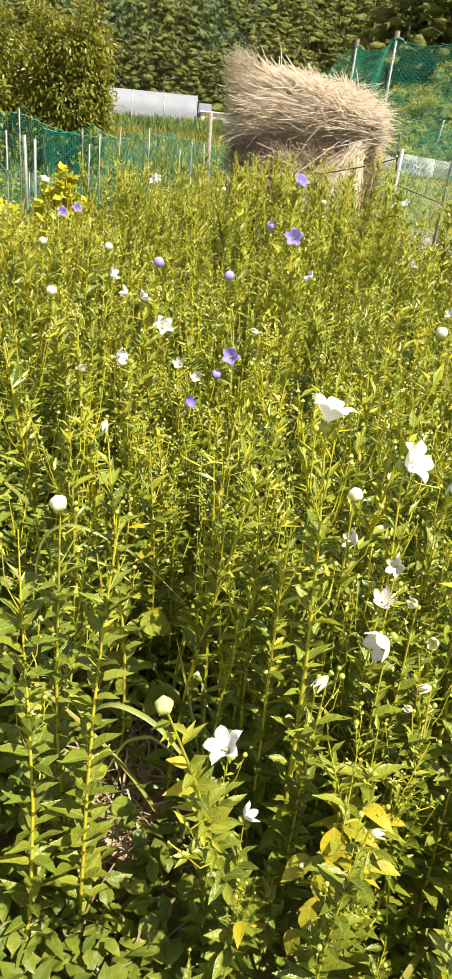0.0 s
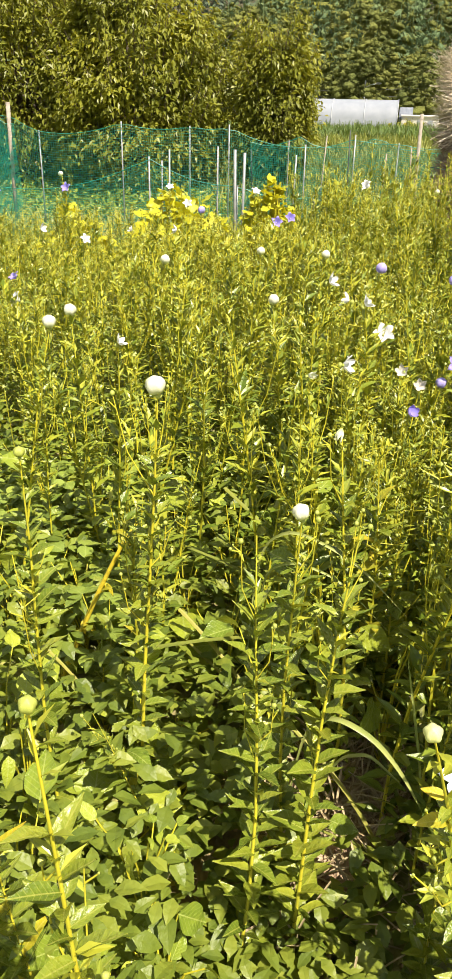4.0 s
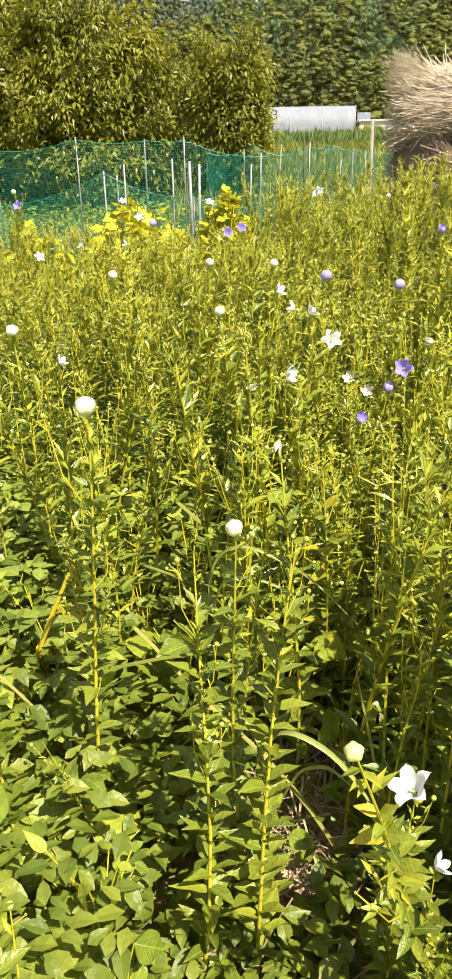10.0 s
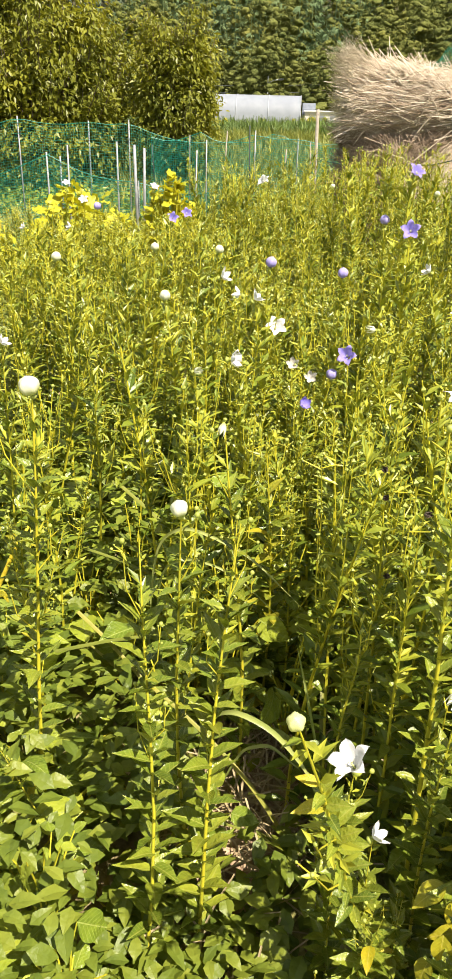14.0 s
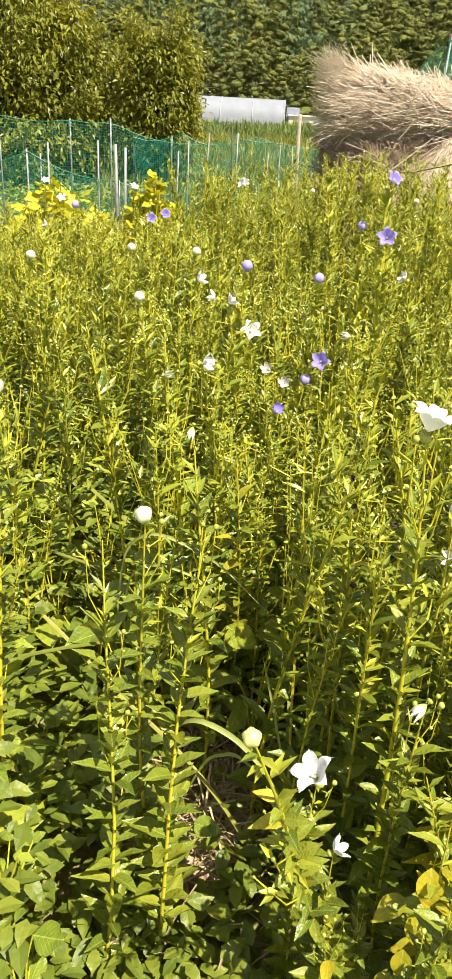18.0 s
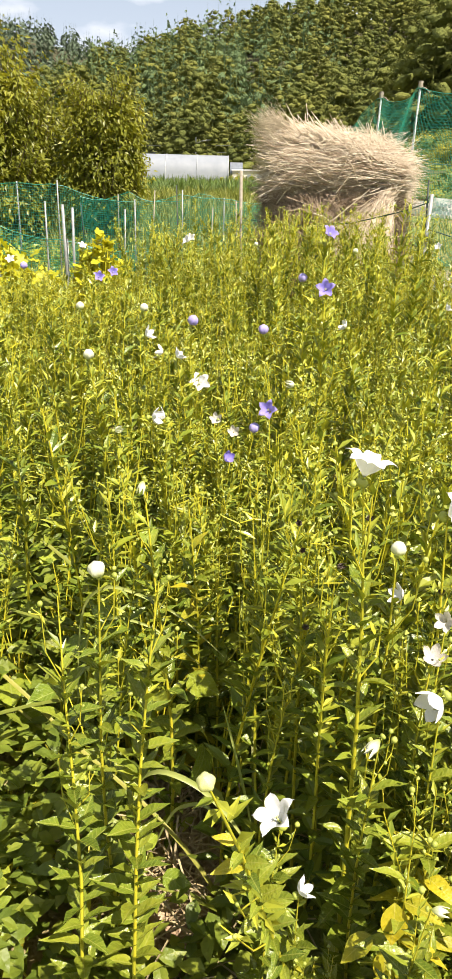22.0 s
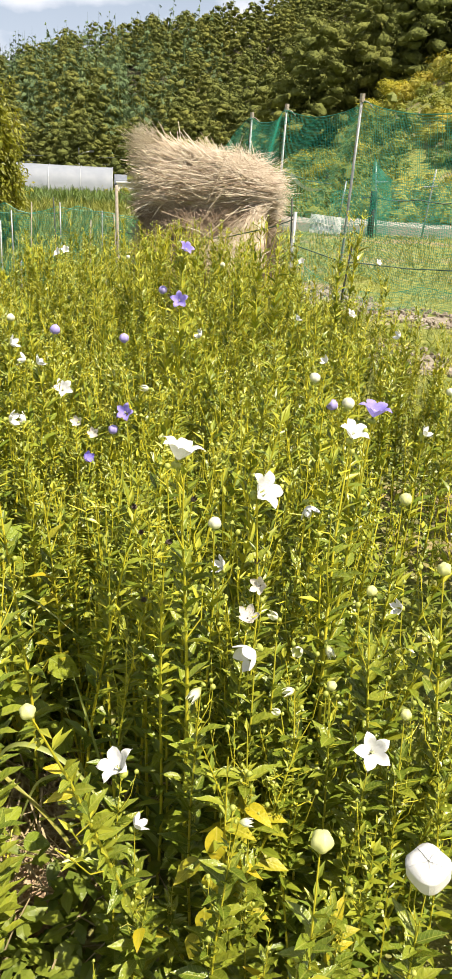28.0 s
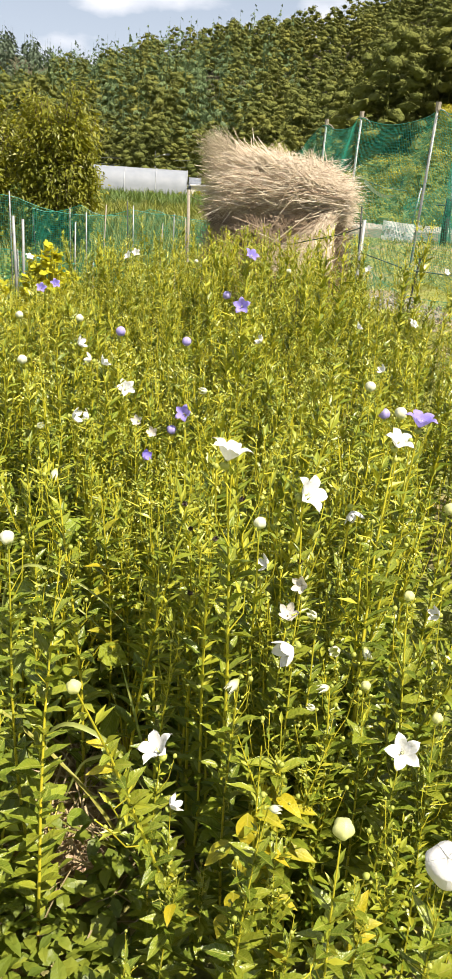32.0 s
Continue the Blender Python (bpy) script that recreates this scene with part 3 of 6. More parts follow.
def bright_bush(x, y, wide, tall, material, label, seed):
    rng = random.Random(seed)
    t = thing("bush", label, "bush", m=place(p=(x, y, float(height(x, y)) - 0.1)))
    g = Geo()
    v, f = shrub(rng, 2600)
    g.add(v * (wide, wide * 0.95, tall) + (0, 0, tall * 0.65), f)
    tagged(part("crown", g.mesh("crown", material), t), kind="stuff")
    part("trunk", mesh_of("trunk", *tube([(0, 0, -0.1), (0.05, 0, tall * 0.45), (0.1, 0, tall)], [0.14, 0.1, 0.05], 6), M_BARK), t)


bright_bush(6.25, 62.0, 1.7, 3.6, M_GRASS, "bright yellow-green rounded bush beyond the straw heap", 23)
for x, y, wide, tall, seed in ((19.0, 60.0, 1.5, 1.3, 24), (20.8, 61.0, 1.6, 1.4, 25), (11.4, 43.0, 0.8, 1.1, 27)):
    bright_bush(x, y, wide, tall, M_GOLD, "golden-yellow bush on the overgrown bank", seed)


def build_road():
    """The concrete farm road with its raised kerb."""
    xs = np.linspace(2, 60, 60)
    inner, outer = 26.5 + 0.0 * xs, 30.0 + 0.0 * xs
    g = Geo()
    v = []
    for x, a, b in zip(xs, inner, outer):
        z = float(height(x, a)) + 0.28
        v += [(x, a, z - 0.6), (x, a, z), (x, a + 0.25, z + 0.02), (x, b, z + 0.05), (x, b, z - 0.6)]
    g.add(np.array(v), quads(len(xs), 5)[:, ::-1])
    tagged(new("road", g.mesh("road", M_CONCRETE)), "pale concrete farm road along the foot of the bank", "road", kind="structure")


build_road()


def build_tunnel():
    t = thing("polytunnel", "long white plastic-covered greenhouse tunnel beyond the field", "greenhouse")
    x0, x1, y, z0, wide, tall = -14.6, 0.35, 100.0, -1.35, 6.0, 3.25
    arch = [(-wide / 2 * math.cos(a) * (1 if abs(math.cos(a)) < 0.97 else 1.0), tall * max(0.0, math.sin(a)) ** 0.62) for a in np.linspace(0, math.pi, 15)]
    xs = np.linspace(x0, x1, 13)
    v = np.array([(x, y + 3 + p, z0 + q) for x in xs for p, q in arch])
    part("film", mesh_of("film", v, quads(len(xs), len(arch)), M_PLASTIC, True), t)
    for x in (x0, x1):
        e = np.array([(x, y + 3, z0)] + [(x, y + 3 + p, z0 + q) for p, q in arch])
        part("end_wall", mesh_of("end_wall", e, np.array([(0, k, k + 1) for k in range(1, len(arch))]), M_PLASTIC), t)
    for x in np.linspace(x0, x1, 5):
        pts = [(x, y + 3 + p * 1.012, z0 + q * 1.012) for p, q in arch]
        part("rib", mesh_of("rib", *tube(pts, 0.05, 4), M_TUNNEL_RIB), t)


build_tunnel()


def box(x0, x1, y0, y1, z0, z1):
    v = np.array([(x, y, z) for x in (x0, x1) for y in (y0, y1) for z in (z0, z1)], float)
    f = np.array([(0, 1, 3), (0, 3, 2), (4, 6, 7), (4, 7, 5), (0, 4, 5), (0, 5, 1), (2, 3, 7), (2, 7, 6), (0, 2, 6), (0, 6, 4), (1, 5, 7), (1, 7, 3)])
    return v, f


def build_shed():
    t = thing("farm_shed", "low white farm shed with a blue-grey roof", "shed")
    part("wall", mesh_of("wall", *box(0.9, 5.2, 103, 107, -1.6, 0.25), M_SHED), t)
    part("roof", mesh_of("roof", *box(0.6, 2.2, 107.2, 110, -1.5, 1.15), M_ROOF), t)
    part("eave", mesh_of("eave", *box(0.8, 5.3, 102.8, 107.1, 0.25, 0.36), M_RIB), t)
    for k in range(3):
        part("window", mesh_of("window", *box(1.5 + k * 1.2, 2.1 + k * 1.2, 102.95, 102.99, -0.7, -0.2), M_ROOF), t)


build_shed()


def build_lamp():
    t = thing("street_lamp", "slim pale street lamp pole with a short arm", "street lamp")
    x, y = -4.1, 116.0
    part("pole", mesh_of("pole", *tube([(x, y, -1.6), (x, y, 4.2)], [0.11, 0.08], 6), M_RIB), t)
    part("arm", mesh_of("arm", *tube([(x, y, 3.3), (x + 0.7, y, 3.7), (x + 1.5, y, 3.8)], 0.06, 5), M_RIB), t)
    v, f = blob(0.16, 0.4)
    part("lamp_head", mesh_of("lamp_head", v, f, M_POST), t, m=place(turn_to((1, 0, 0.1)), (x + 1.3, y, 3.8)))
    for z, dz in ((3.05, 0.55), (2.2, 0.4)):
        pts = [(x + d, y + 1, z + 0.05 + dz * (d / 18) + 0.0008 * d * d) for d in np.linspace(-24, 18, 22)]
        w = new("power_cable", mesh_of("power_cable", *tube(pts, 0.035, 3, False), M_DARK))
        tagged(w, "thin dark overhead cable by the lamp pole", "cable")
    # the far pole behind the straw heap carries the same cable
    p = new("utility_pole", mesh_of("utility_pole", *tube([(15.2, 117, -2), (15.2, 117, 5.6)], [0.16, 0.11], 6), M_POST))
    tagged(p, "grey concrete utility pole in front of the wood", "pole")


build_lamp()


# ---- crops between the fence and the tunnel ----
def scatter_crop(name, label, material, n, xr, yr, tall, seed, blades=10):
    rng = random.Random(seed)
    g0 = []
    for _ in range(5):
        g = Geo()
        for k in range(blades):
            a = rng.random() * 6.28
            v, f = blade(0.07, 0.3, 0.25)
            v = v * rng.uniform(0.45, 0.9)
            g.add(v, f, place(leaf_turn(a, rng.uniform(0.7, 1.4)), (0, 0, rng.uniform(0, 0.35))))
        g.add(*tube([(0, 0, 0), (0.02, 0, 0.95)], [0.02, 0.008], 3, False))
        g0.append(g.arrays())
    out = Geo()
    for v, f in g0:
        pts, sizes = [], []
        for k in range(n // 5):
            y = rng.uniform(*yr)
            x = rng.uniform(*xr) * y / 40
            pts.append((x, y, float(height(x, y)) - 0.03))
            sizes.append(tall * rng.uniform(0.6, 1.25))
        out.add(*spread(v, f, upright(pts, sizes, rng)))
    tagged(new(name, out.mesh(name, material)), label, "crop", kind="stuff")


scatter_crop("tall_crop", "upright green crop rows in front of the tunnel", M_TALL_CROP, 4200, (-11, 6), (40, 96), 1.0, 31)
scatter_crop("low_crop", "patchy low green vegetable rows beyond the fence", M_CROP, 1500, (-10, 5), (17, 42), 0.55, 32)
scatter_crop("field_weeds", "mixed green weeds and grass behind the net fence", M_CROP, 2100, (-8.5, 4), (10.3, 22), 0.45, 34)
scatter_crop("verge_grass", "yellow-green rough grass before the road", M_GRASS, 3000, (6.5, 34), (12.5, 26), 0.2, 33)


# ---- fruit trees ----
def fruit_tree(x, y, tall, wide, seed, label, base=0.5, shoots=400, leaves_per=48, leaf_size=0.066, vase=0.0):
    """Leafy shoots that rise and spread from a short trunk; vase narrows the foot of the crown."""
    rng = random.Random(seed)
    t = thing("fruit_tree", label, "tree", "fruit trees behind the fence", place(p=(x, y, float(height(x, y)))))
    trunk, limbs = Geo(), Geo()
    trunk.add(*tube([(0, 0, -0.1), (0.03, 0.02, base), (0.0, 0.05, tall * 0.45)], [0.09, 0.07, 0.04], 7))
    lv, lf = np.array([(0, 0, 0), (-0.24, 0.42, 0.05), (0, 1, -0.18), (0.24, 0.42, 0.05)]), np.array([(0, 2, 1), (0, 3, 2)])
    mats = []
    lumps = [(k * 2.4 + rng.gauss(0, 0.3), 0.02 + 0.94 * (k + 0.5) / 16, rng.uniform(0.88, 1.12)) for k in range(16)]
    for k in range(shoots):
        a0, u0, far = lumps[k % 16]
        a, u = a0 + rng.gauss(0, 0.45), min(1.0, max(0.0, u0 + rng.gauss(0, 0.16)))
        girth = math.sqrt(max(0.05, 1 - (abs(u - 0.45) / 0.66) ** 2)) * (1 - vase * 0.62 * (1 - u))
        r = wide * girth * far * (0.35 + 0.65 * math.sqrt(rng.random()))
        p0 = np.array([r * math.cos(a) * 0.9, r * math.sin(a) * 0.9, base * 0.6 + u * (tall - base) * 0.78])
        slope = rng.uniform(0.1, 0.55 - 0.2 * vase)
        up = Vector((math.cos(a) * slope, math.sin(a) * slope, rng.uniform(0.5, 1.2))).normalized()
        spire = rng.random() < 0.36 + 0.2 * max(0.0, vase) and u > 0.4
        length = rng.uniform(0.5, 1.05) * tall / 3 if spire else rng.uniform(0.25, 0.5)
        if k % 6 == 0:
            limbs.add(*tube([(0, 0, tall * rng.uniform(0.12, 0.4)), p0 * (0.55, 0.55, 0.8), p0], [0.035, 0.02, 0.010], 4, False))
        tip = p0 + np.array(up) * length
        limbs.add(*tube([p0, (p0 + tip) / 2, tip], [0.008, 0.006, 0.003], 3, False))
        for j in range(leaves_per):
            w = rng.random()
            fat = (0.075 if spire else 0.15) * (1.15 - 0.7 * w)
            q = p0 + (tip - p0) * w + np.array([rng.gauss(0, fat), rng.gauss(0, fat), rng.gauss(0, 0.05)])
            b = math.atan2(q[1], q[0]) - math.pi / 2 + rng.gauss(0, 1.0)
            mats.append(place(leaf_turn(b, rng.uniform(-1.25, 0.3), rng.gauss(0, 0.5)), q, leaf_size * rng.uniform(0.6, 1.25)))
    part("trunk", trunk.mesh("trunk", M_BARK, True), t)
    tagged(part("branchwork", limbs.mesh("branchwork", M_BARK), t), kind="stuff")
    c = part("crown", mesh_of("crown", *spread(lv, lf, mats), M_TREE_LEAF), t)
    tagged(c, kind="stuff")


fruit_tree(-1.85, 13.2, 2.55, 0.53, 41, "small fruit tree with spreading upright leafy shoots", 0.1, 380, 54, 0.085, 0.25)
fruit_tree(-4.1, 13.3, 3.3, 1.28, 42, "leafy fruit tree with a dense yellow-green crown", 0.08, 900, 56, 0.098, -0.4)
fruit_tree(-6.5, 13.8, 4.3, 1.75, 43, "broad tall fruit tree with a dense dark-hearted crown", 0.08, 1000, 54, 0.102)
fruit_tree(-8.9, 13.2, 3.8, 1.8, 44, "broad spreading fruit tree with yellow-tipped leaves", 0.08, 700, 46, 0.105)


# ---- fences and nets ----
def post_at(x, y, tall, r=0.016, material=None, label="thin grey metal post", lean=(0, 0), group="fence posts", name="fence_post"):
    z = float(height(x, y))
    pts = [(x, y, z - 0.1), (x + lean[0] * 0.5, y + lean[1] * 0.5, z + tall * 0.5), (x + lean[0], y + lean[1], z + tall)]
    ob = new(name, mesh_of(name, *tube(pts, r, 8), material or M_POST, True))
    return tagged(ob, label, "post", group)


def net(name, label, tops, bottoms, cell=0.045, sag=0.10, thick=0.0016, seed=1, slack=0.03):
    """Netting of real strands hung from posts: tops and bottoms are points post by post."""
    rng = random.Random(seed)
    tops, bottoms = np.array(tops, float), np.array(bottoms, float)
    lens = np.linalg.norm(np.diff(tops, axis=0), axis=1)
    where = np.r_[0, np.cumsum(lens)]
    total = where[-1]
    cols = int(total / cell)
    tall = np.linalg.norm(tops - bottoms, axis=1).mean()
    rows = max(4, int(tall / cell))
    s = np.linspace(0, total, cols)
    k = np.clip(np.searchsorted(where, s, side="right") - 1, 0, len(lens) - 1)
    u = (s - where[k]) / lens[k]
    dip = 4 * u * (1 - u) * sag * np.minimum(lens[k], 2.5) / 2
    top = np.stack([np.interp(s, where, tops[:, c]) for c in range(3)], 1)
    bot = np.stack([np.interp(s, where, bottoms[:, c]) for c in range(3)], 1)
    top[:, 2] -= dip
    w = np.linspace(0, 1, rows)
    grid = top[:, None] * (1 - w)[None, :, None] + bot[:, None] * w[None, :, None]
    ss, ww = np.meshgrid(s, w, indexing="ij")
    across = np.array([-(tops[-1] - tops[0])[1], (tops[-1] - tops[0])[0], 0.0])
    across /= np.linalg.norm(across)
    billow = slack * np.sin(ss * 2.3 + seed) * np.sin(ww * 4 + ss) + slack * 0.5 * np.sin(ss * 7 + ww * 9)
    grid = grid + across * billow[..., None]
    grid[..., 2] += 0.4 * slack * np.sin(ss * 5 + ww * 6) * ww - 0.25 * dip[:, None] * ww
    t = thing(name, label, "net")
    tri = np.linspace(0, 2 * np.pi, 3, endpoint=False)
    g = Geo()

    def strand(line):
        n = len(line)
        ring = np.array([(math.cos(a) * across * 1.0 + math.sin(a) * np.array([0.5, 0.2, 0.8])) * thick for a in tri])
        g.add((line[:, None] + ring[None]).reshape(-1, 3), quads(n, 3, True))

    step = max(1, rows // 14)
    rows_kept = sorted({*range(0, rows, step), rows - 1})
    for c in range(cols):
        strand(grid[c, rows_kept])
    hop = max(1, int(0.16 / cell))
    cols_kept = sorted({*range(0, cols, hop), cols - 1})
    for r in range(rows):
        strand(grid[cols_kept, r])
    tagged(part("mesh", g.mesh("mesh", M_NET), t), kind="stuff")
    part("top_rope", mesh_of("top_rope", *tube(grid[cols_kept, 0], 0.004, 4), M_NET), t)
    return t


BACK = [(-8.2, 8.6, 1.35), (-6.2, 8.9, 1.35), (-4.43, 9.3, 1.3), (-4.07, 9.3, 1.13), (-3.07, 9.3, 1.24), (-2.27, 9.3, 1.22), (-1.82, 9.3, 1.22), (-1.0, 9.7, 1.02), (-0.45, 9.9, 1.12), (0.05, 10.0, 1.08), (0.75, 10.2, 1.05)]
for x, y, z in BACK:
    post_at(x, y, z + 0.02, 0.008, label="thin grey-green metal post of the net fence")
net("back_net", "sagging green net fence before the fruit trees", BACK, [(x, y, 0.02) for x, y, z in BACK], 0.026, 0.12, 0.0018, 3)
for k in range(7):
    x = -1.55 + 0.36 * k
    post_at(x, 9.55 + 0.12 * (k % 3), 1.0 + 0.07 * ((k * 5) % 4), 0.007, M_DARK if k % 3 == 0 else M_WOOD, lean=(0.03 * ((k * 7) % 5 - 2), 0), label="thin metal stake holding folds of green net", group="net stakes", name="stake")
FOLD = [(-1.65, 9.75, 1.06), (-1.1, 9.85, 1.14), (-0.62, 9.8, 1.04), (-0.2, 9.95, 1.16), (0.3, 9.9, 1.02), (0.85, 10.0, 1.10)]
net("folded_net", "double folds of green net hung before the crop", FOLD, [(x, y, 0.02) for x, y, z in FOLD], 0.024, 0.25, 0.0020, 4, 0.08)
FRONT = [(-4.9, 6.9, 0.85), (-3.7, 7.3, 0.72), (-2.26, 7.6, 0.99), (-1.41, 7.6, 0.78), (-0.7, 7.7, 0.70), (0.1, 7.9, 0.62)]
for x, y, z in FRONT:
    post_at(x, y, z + 0.01, 0.008, label="short pale metal stake holding the low net")
net("front_net", "low sagging green net along the flower bed", FRONT, [(x, y, 0.05) for x, y, z in FRONT], 0.022, 0.16, 0.0017, 5)
for x, y, z, r, lean in ((-2.07, 7.6, 1.08, 0.008, 0.01), (-2.14, 7.62, 0.98, 0.007, 0.0), (-1.6, 7.6, 1.10, 0.008, 0.0), (-1.41, 7.55, 1.09, 0.014, -0.02), (-1.345, 7.5, 1.07, 0.013, 0.015), (-0.98, 8.4, 1.05, 0.008, 0.02)):
    post_at(x, y, z, r, lean=(lean, 0), label="pale metal stake at the edge of the flower bed", group="pale stakes", name="stake")
post_at(0.24, 8.1, 1.40, 0.016, M_WOOD, "weathered wooden stake beside the straw heap", (-0.03, 0), "pale stakes", "stake")
post_at(-4.43, 9.25, 1.42, 0.024, M_WOOD, "stout weathered post wrapped in bunched green net", (0.03, 0), "fence posts", "corner_post")
net("bunched_net", "bunched green net tied to a post", [(-4.6, 9.2, 1.3), (-4.35, 9.2, 1.2)], [(-4.62, 9.2, 0.1), (-4.3, 9.2, 0.1)], 0.012, 0.3, 0.002, 8, 0.06)

TALL = [(1.42, 12.2, 1.86), (1.90, 10.37, 2.25), (2.04, 8.94, 2.25), (2.42, 7.43, 2.25), (3.05, 4.90, 2.25), (3.6, 2.6, 2.25)]
for (x, y, z), lean in zip(TALL[1:], ((0.05, 0), (0.06, 0), (0.08, 0), (0.05, 0), (0, 0))):
    t = thing("net_post", "tall grey steel post of the high net", "post", "tall posts of the high net")
    part("pole", mesh_of("pole", *tube([(x - lean[0], y, -0.1), (x - lean[0] * 0.4, y, 1.2), (x, y, z + 0.03)], 0.013, 9), M_POST, True), t)
    part("cap", mesh_of("cap", *tube([(x, y, z - 0.02), (x, y, z + 0.05)], 0.024, 8), M_WOOD), t, "wrapped cord at the top")
    part("tie", mesh_of("tie", *tube([(x, y, z), (x + 0.05, y - 0.04, z - 0.02), (x + 0.09, y - 0.05, z - 0.06)], 0.006, 4), M_WOOD), t)
net("high_net", "high green bird net hung along tall posts", TALL, [(x - 0.03, y, 0.75 if y < 8 else 0.3) for x, y, z in TALL], 0.026, 0.14, 0.0015, 7, 0.04)
FALLEN = [(2.75, 10.9, 0.50), (3.1, 10.4, 0.26), (3.6, 10.0, 0.20), (4.2, 9.8, 0.34), (4.9, 9.5, 0.30)]
net("fallen_net", "slumped green net lying along the ground", FALLEN, [(x - 0.05, y - 0.25, 0.03) for x, y, z in FALLEN], 0.024, 0.1, 0.0016, 12, 0.06)

STAKES = [(7.0, 25.2, 1.6), (8.3, 25.0, 2.2), (9.8, 25.0, 2.1), (11.4, 25.0, 2.25), (13.4, 25.2, 2.0), (16.3, 25.4, 2.1), (20.4, 25.6, 2.1)]
for k, (x, y, z) in enumerate(STAKES):
    post_at(x + 0.25, y, z, 0.024, lean=(-0.28 if k % 2 else 0.2, 0), label="slender leaning metal stake of the far net", group="leaning stakes", name="stake")
net("far_net", "loose green net on leaning stakes by the road", [(x, y, z - 0.25) for x, y, z in STAKES], [(x, y, 0.05) for x, y, z in STAKES], 0.05, 0.3, 0.0062, 9, 0.12)
post_at(8.1, 24.3, 1.35, 0.10, M_DARK, "dark gatepost with netting tied to it", (0, 0), "gateposts", "gatepost")
net("gate_net", "bunched green net hanging at the gatepost", [(7.95, 24.2, 2.35), (8.6, 24.3, 1.7)], [(7.95, 24.2, 0.1), (8.7, 24.3, 0.1)], 0.03, 0.25, 0.004, 10, 0.12)
for x, z in ((8.3, 1.62), (9.9, 1.56), (11.4, 1.5)):
    c = new("crossbar", mesh_of("crossbar", *tube([(x, 24.96, z), (x + 0.45, 24.96, z + 0.04)], 0.022, 6), M_POST))
    tagged(c, "short pale metal crossbar on a stake", "bar", "crossbars")


def build_banner():
    t = thing("banner", "faded pale cloth sign with unreadable dark writing", "sign")
    v = np.array([(6.3 + 1.0 * a / 8, 24.8 + 0.03 * math.sin(a * 1.3 + b), 0.06 + 0.56 * b / 4 - 0.01 * a) for b in range(5) for a in range(9)])
    part("cloth", mesh_of("cloth", v, quads(5, 9), M_BANNER, True), t)
    for z, n in ((0.42, 6), (0.20, 7)):
        for k in range(n):
            x = 6.38 + k * 0.125
            part("line_of_writing", mesh_of("line_of_writing", *box(x, x + 0.075, 24.735, 24.75, z - 0.012 * k - 0.05, z - 0.012 * k + 0.05), M_INK), t)
    s = new("plastic_sheet", mesh_of("plastic_sheet", np.array([(5.6 + 1.0 * u, 24.9 + 0.08 * w, 1.78 - 0.38 * u - 0.2 * math.sin(u * 3) - 0.14 * w * (1 - u * 0.6)) for w in (0, 0.5, 1) for u in np.linspace(0, 1, 9)]), quads(3, 9), M_BANNER, True))
    tagged(s, "torn pale plastic sheet caught in the net", "sheet")
    w = new("sheet_line", mesh_of("sheet_line", *tube([(5.3, 24.95, 1.80), (6.2, 24.95, 1.55), (7.0, 25.15, 1.5)], 0.012, 4), M_ROPE))
    tagged(w, "slack dark line tied to a stake", "rope", "ropes")


build_banner()
post_at(1.54, 6.0, 1.30, 0.014, M_POST, "metal stake with green tape among the flowers", (0.02, 0), "pale stakes", "stake")
post_at(1.60, 6.02, 1.40, 0.006, M_DARK, "thin dark leaning cane among the flowers", (-0.07, 0), "canes", "cane")
post_at(2.30, 7.2, 0.98, 0.009, M_DARK, "dark leaning cane by the high net", (0.10, 0), "canes", "cane")
for pts, label in (([(1.54, 6.0, 1.08), (1.9, 5.85, 0.98), (2.4, 5.7, 0.955), (3.4, 5.5, 0.97)], "dark rope strung along the bed"), ([(1.55, 6.0, 1.26), (1.42, 6.2, 1.185), (1.11, 6.7, 1.055), (0.62, 7.5, 0.96), (0.23, 8.08, 0.98)], "dark slack rope strung between two stakes")):
    r = new("rope", mesh_of("rope", *tube(pts, 0.0045, 5), M_ROPE))
    tagged(r, label, "rope", "ropes")
pts = [(7.8 + 0.45 * k, 24.6, 1.15 + 0.04 * math.sin(k * 1.9) - 0.004 * k) for k in range(18)]
tagged(new("cable", mesh_of("cable", *tube(pts, 0.02, 5), M_DARK)), "wavy dark cable strung along the far net", "cable")


# ---- straw heap ----
def lock(rng, g, c, way, length, count, thick=0.0029, spread_by=0.032):
    """A lock of stalks that lie together along one way, each a little bent."""
    way = np.array(way, float) / np.linalg.norm(way)
    for k in range(count):
        p = c + np.array([rng.gauss(0, spread_by), rng.gauss(0, spread_by * 0.6), rng.gauss(0, spread_by * 0.6)])
        d = way + np.array([rng.gauss(0, 0.2), rng.gauss(0, 0.13), rng.gauss(0, 0.2)])
        ln = length * rng.uniform(0.5, 1.2)
        bend = np.array([rng.gauss(0, 0.02), rng.gauss(0, 0.02), rng.gauss(0.008, 0.02)])
        r = thick * rng.uniform(0.6, 1.3)
        g.add(*tube([p - d * ln / 2, p + bend, p + d * ln / 2 - (0, 0, 0.03 * rng.random())], [r, r, r * 0.4], 3, False))


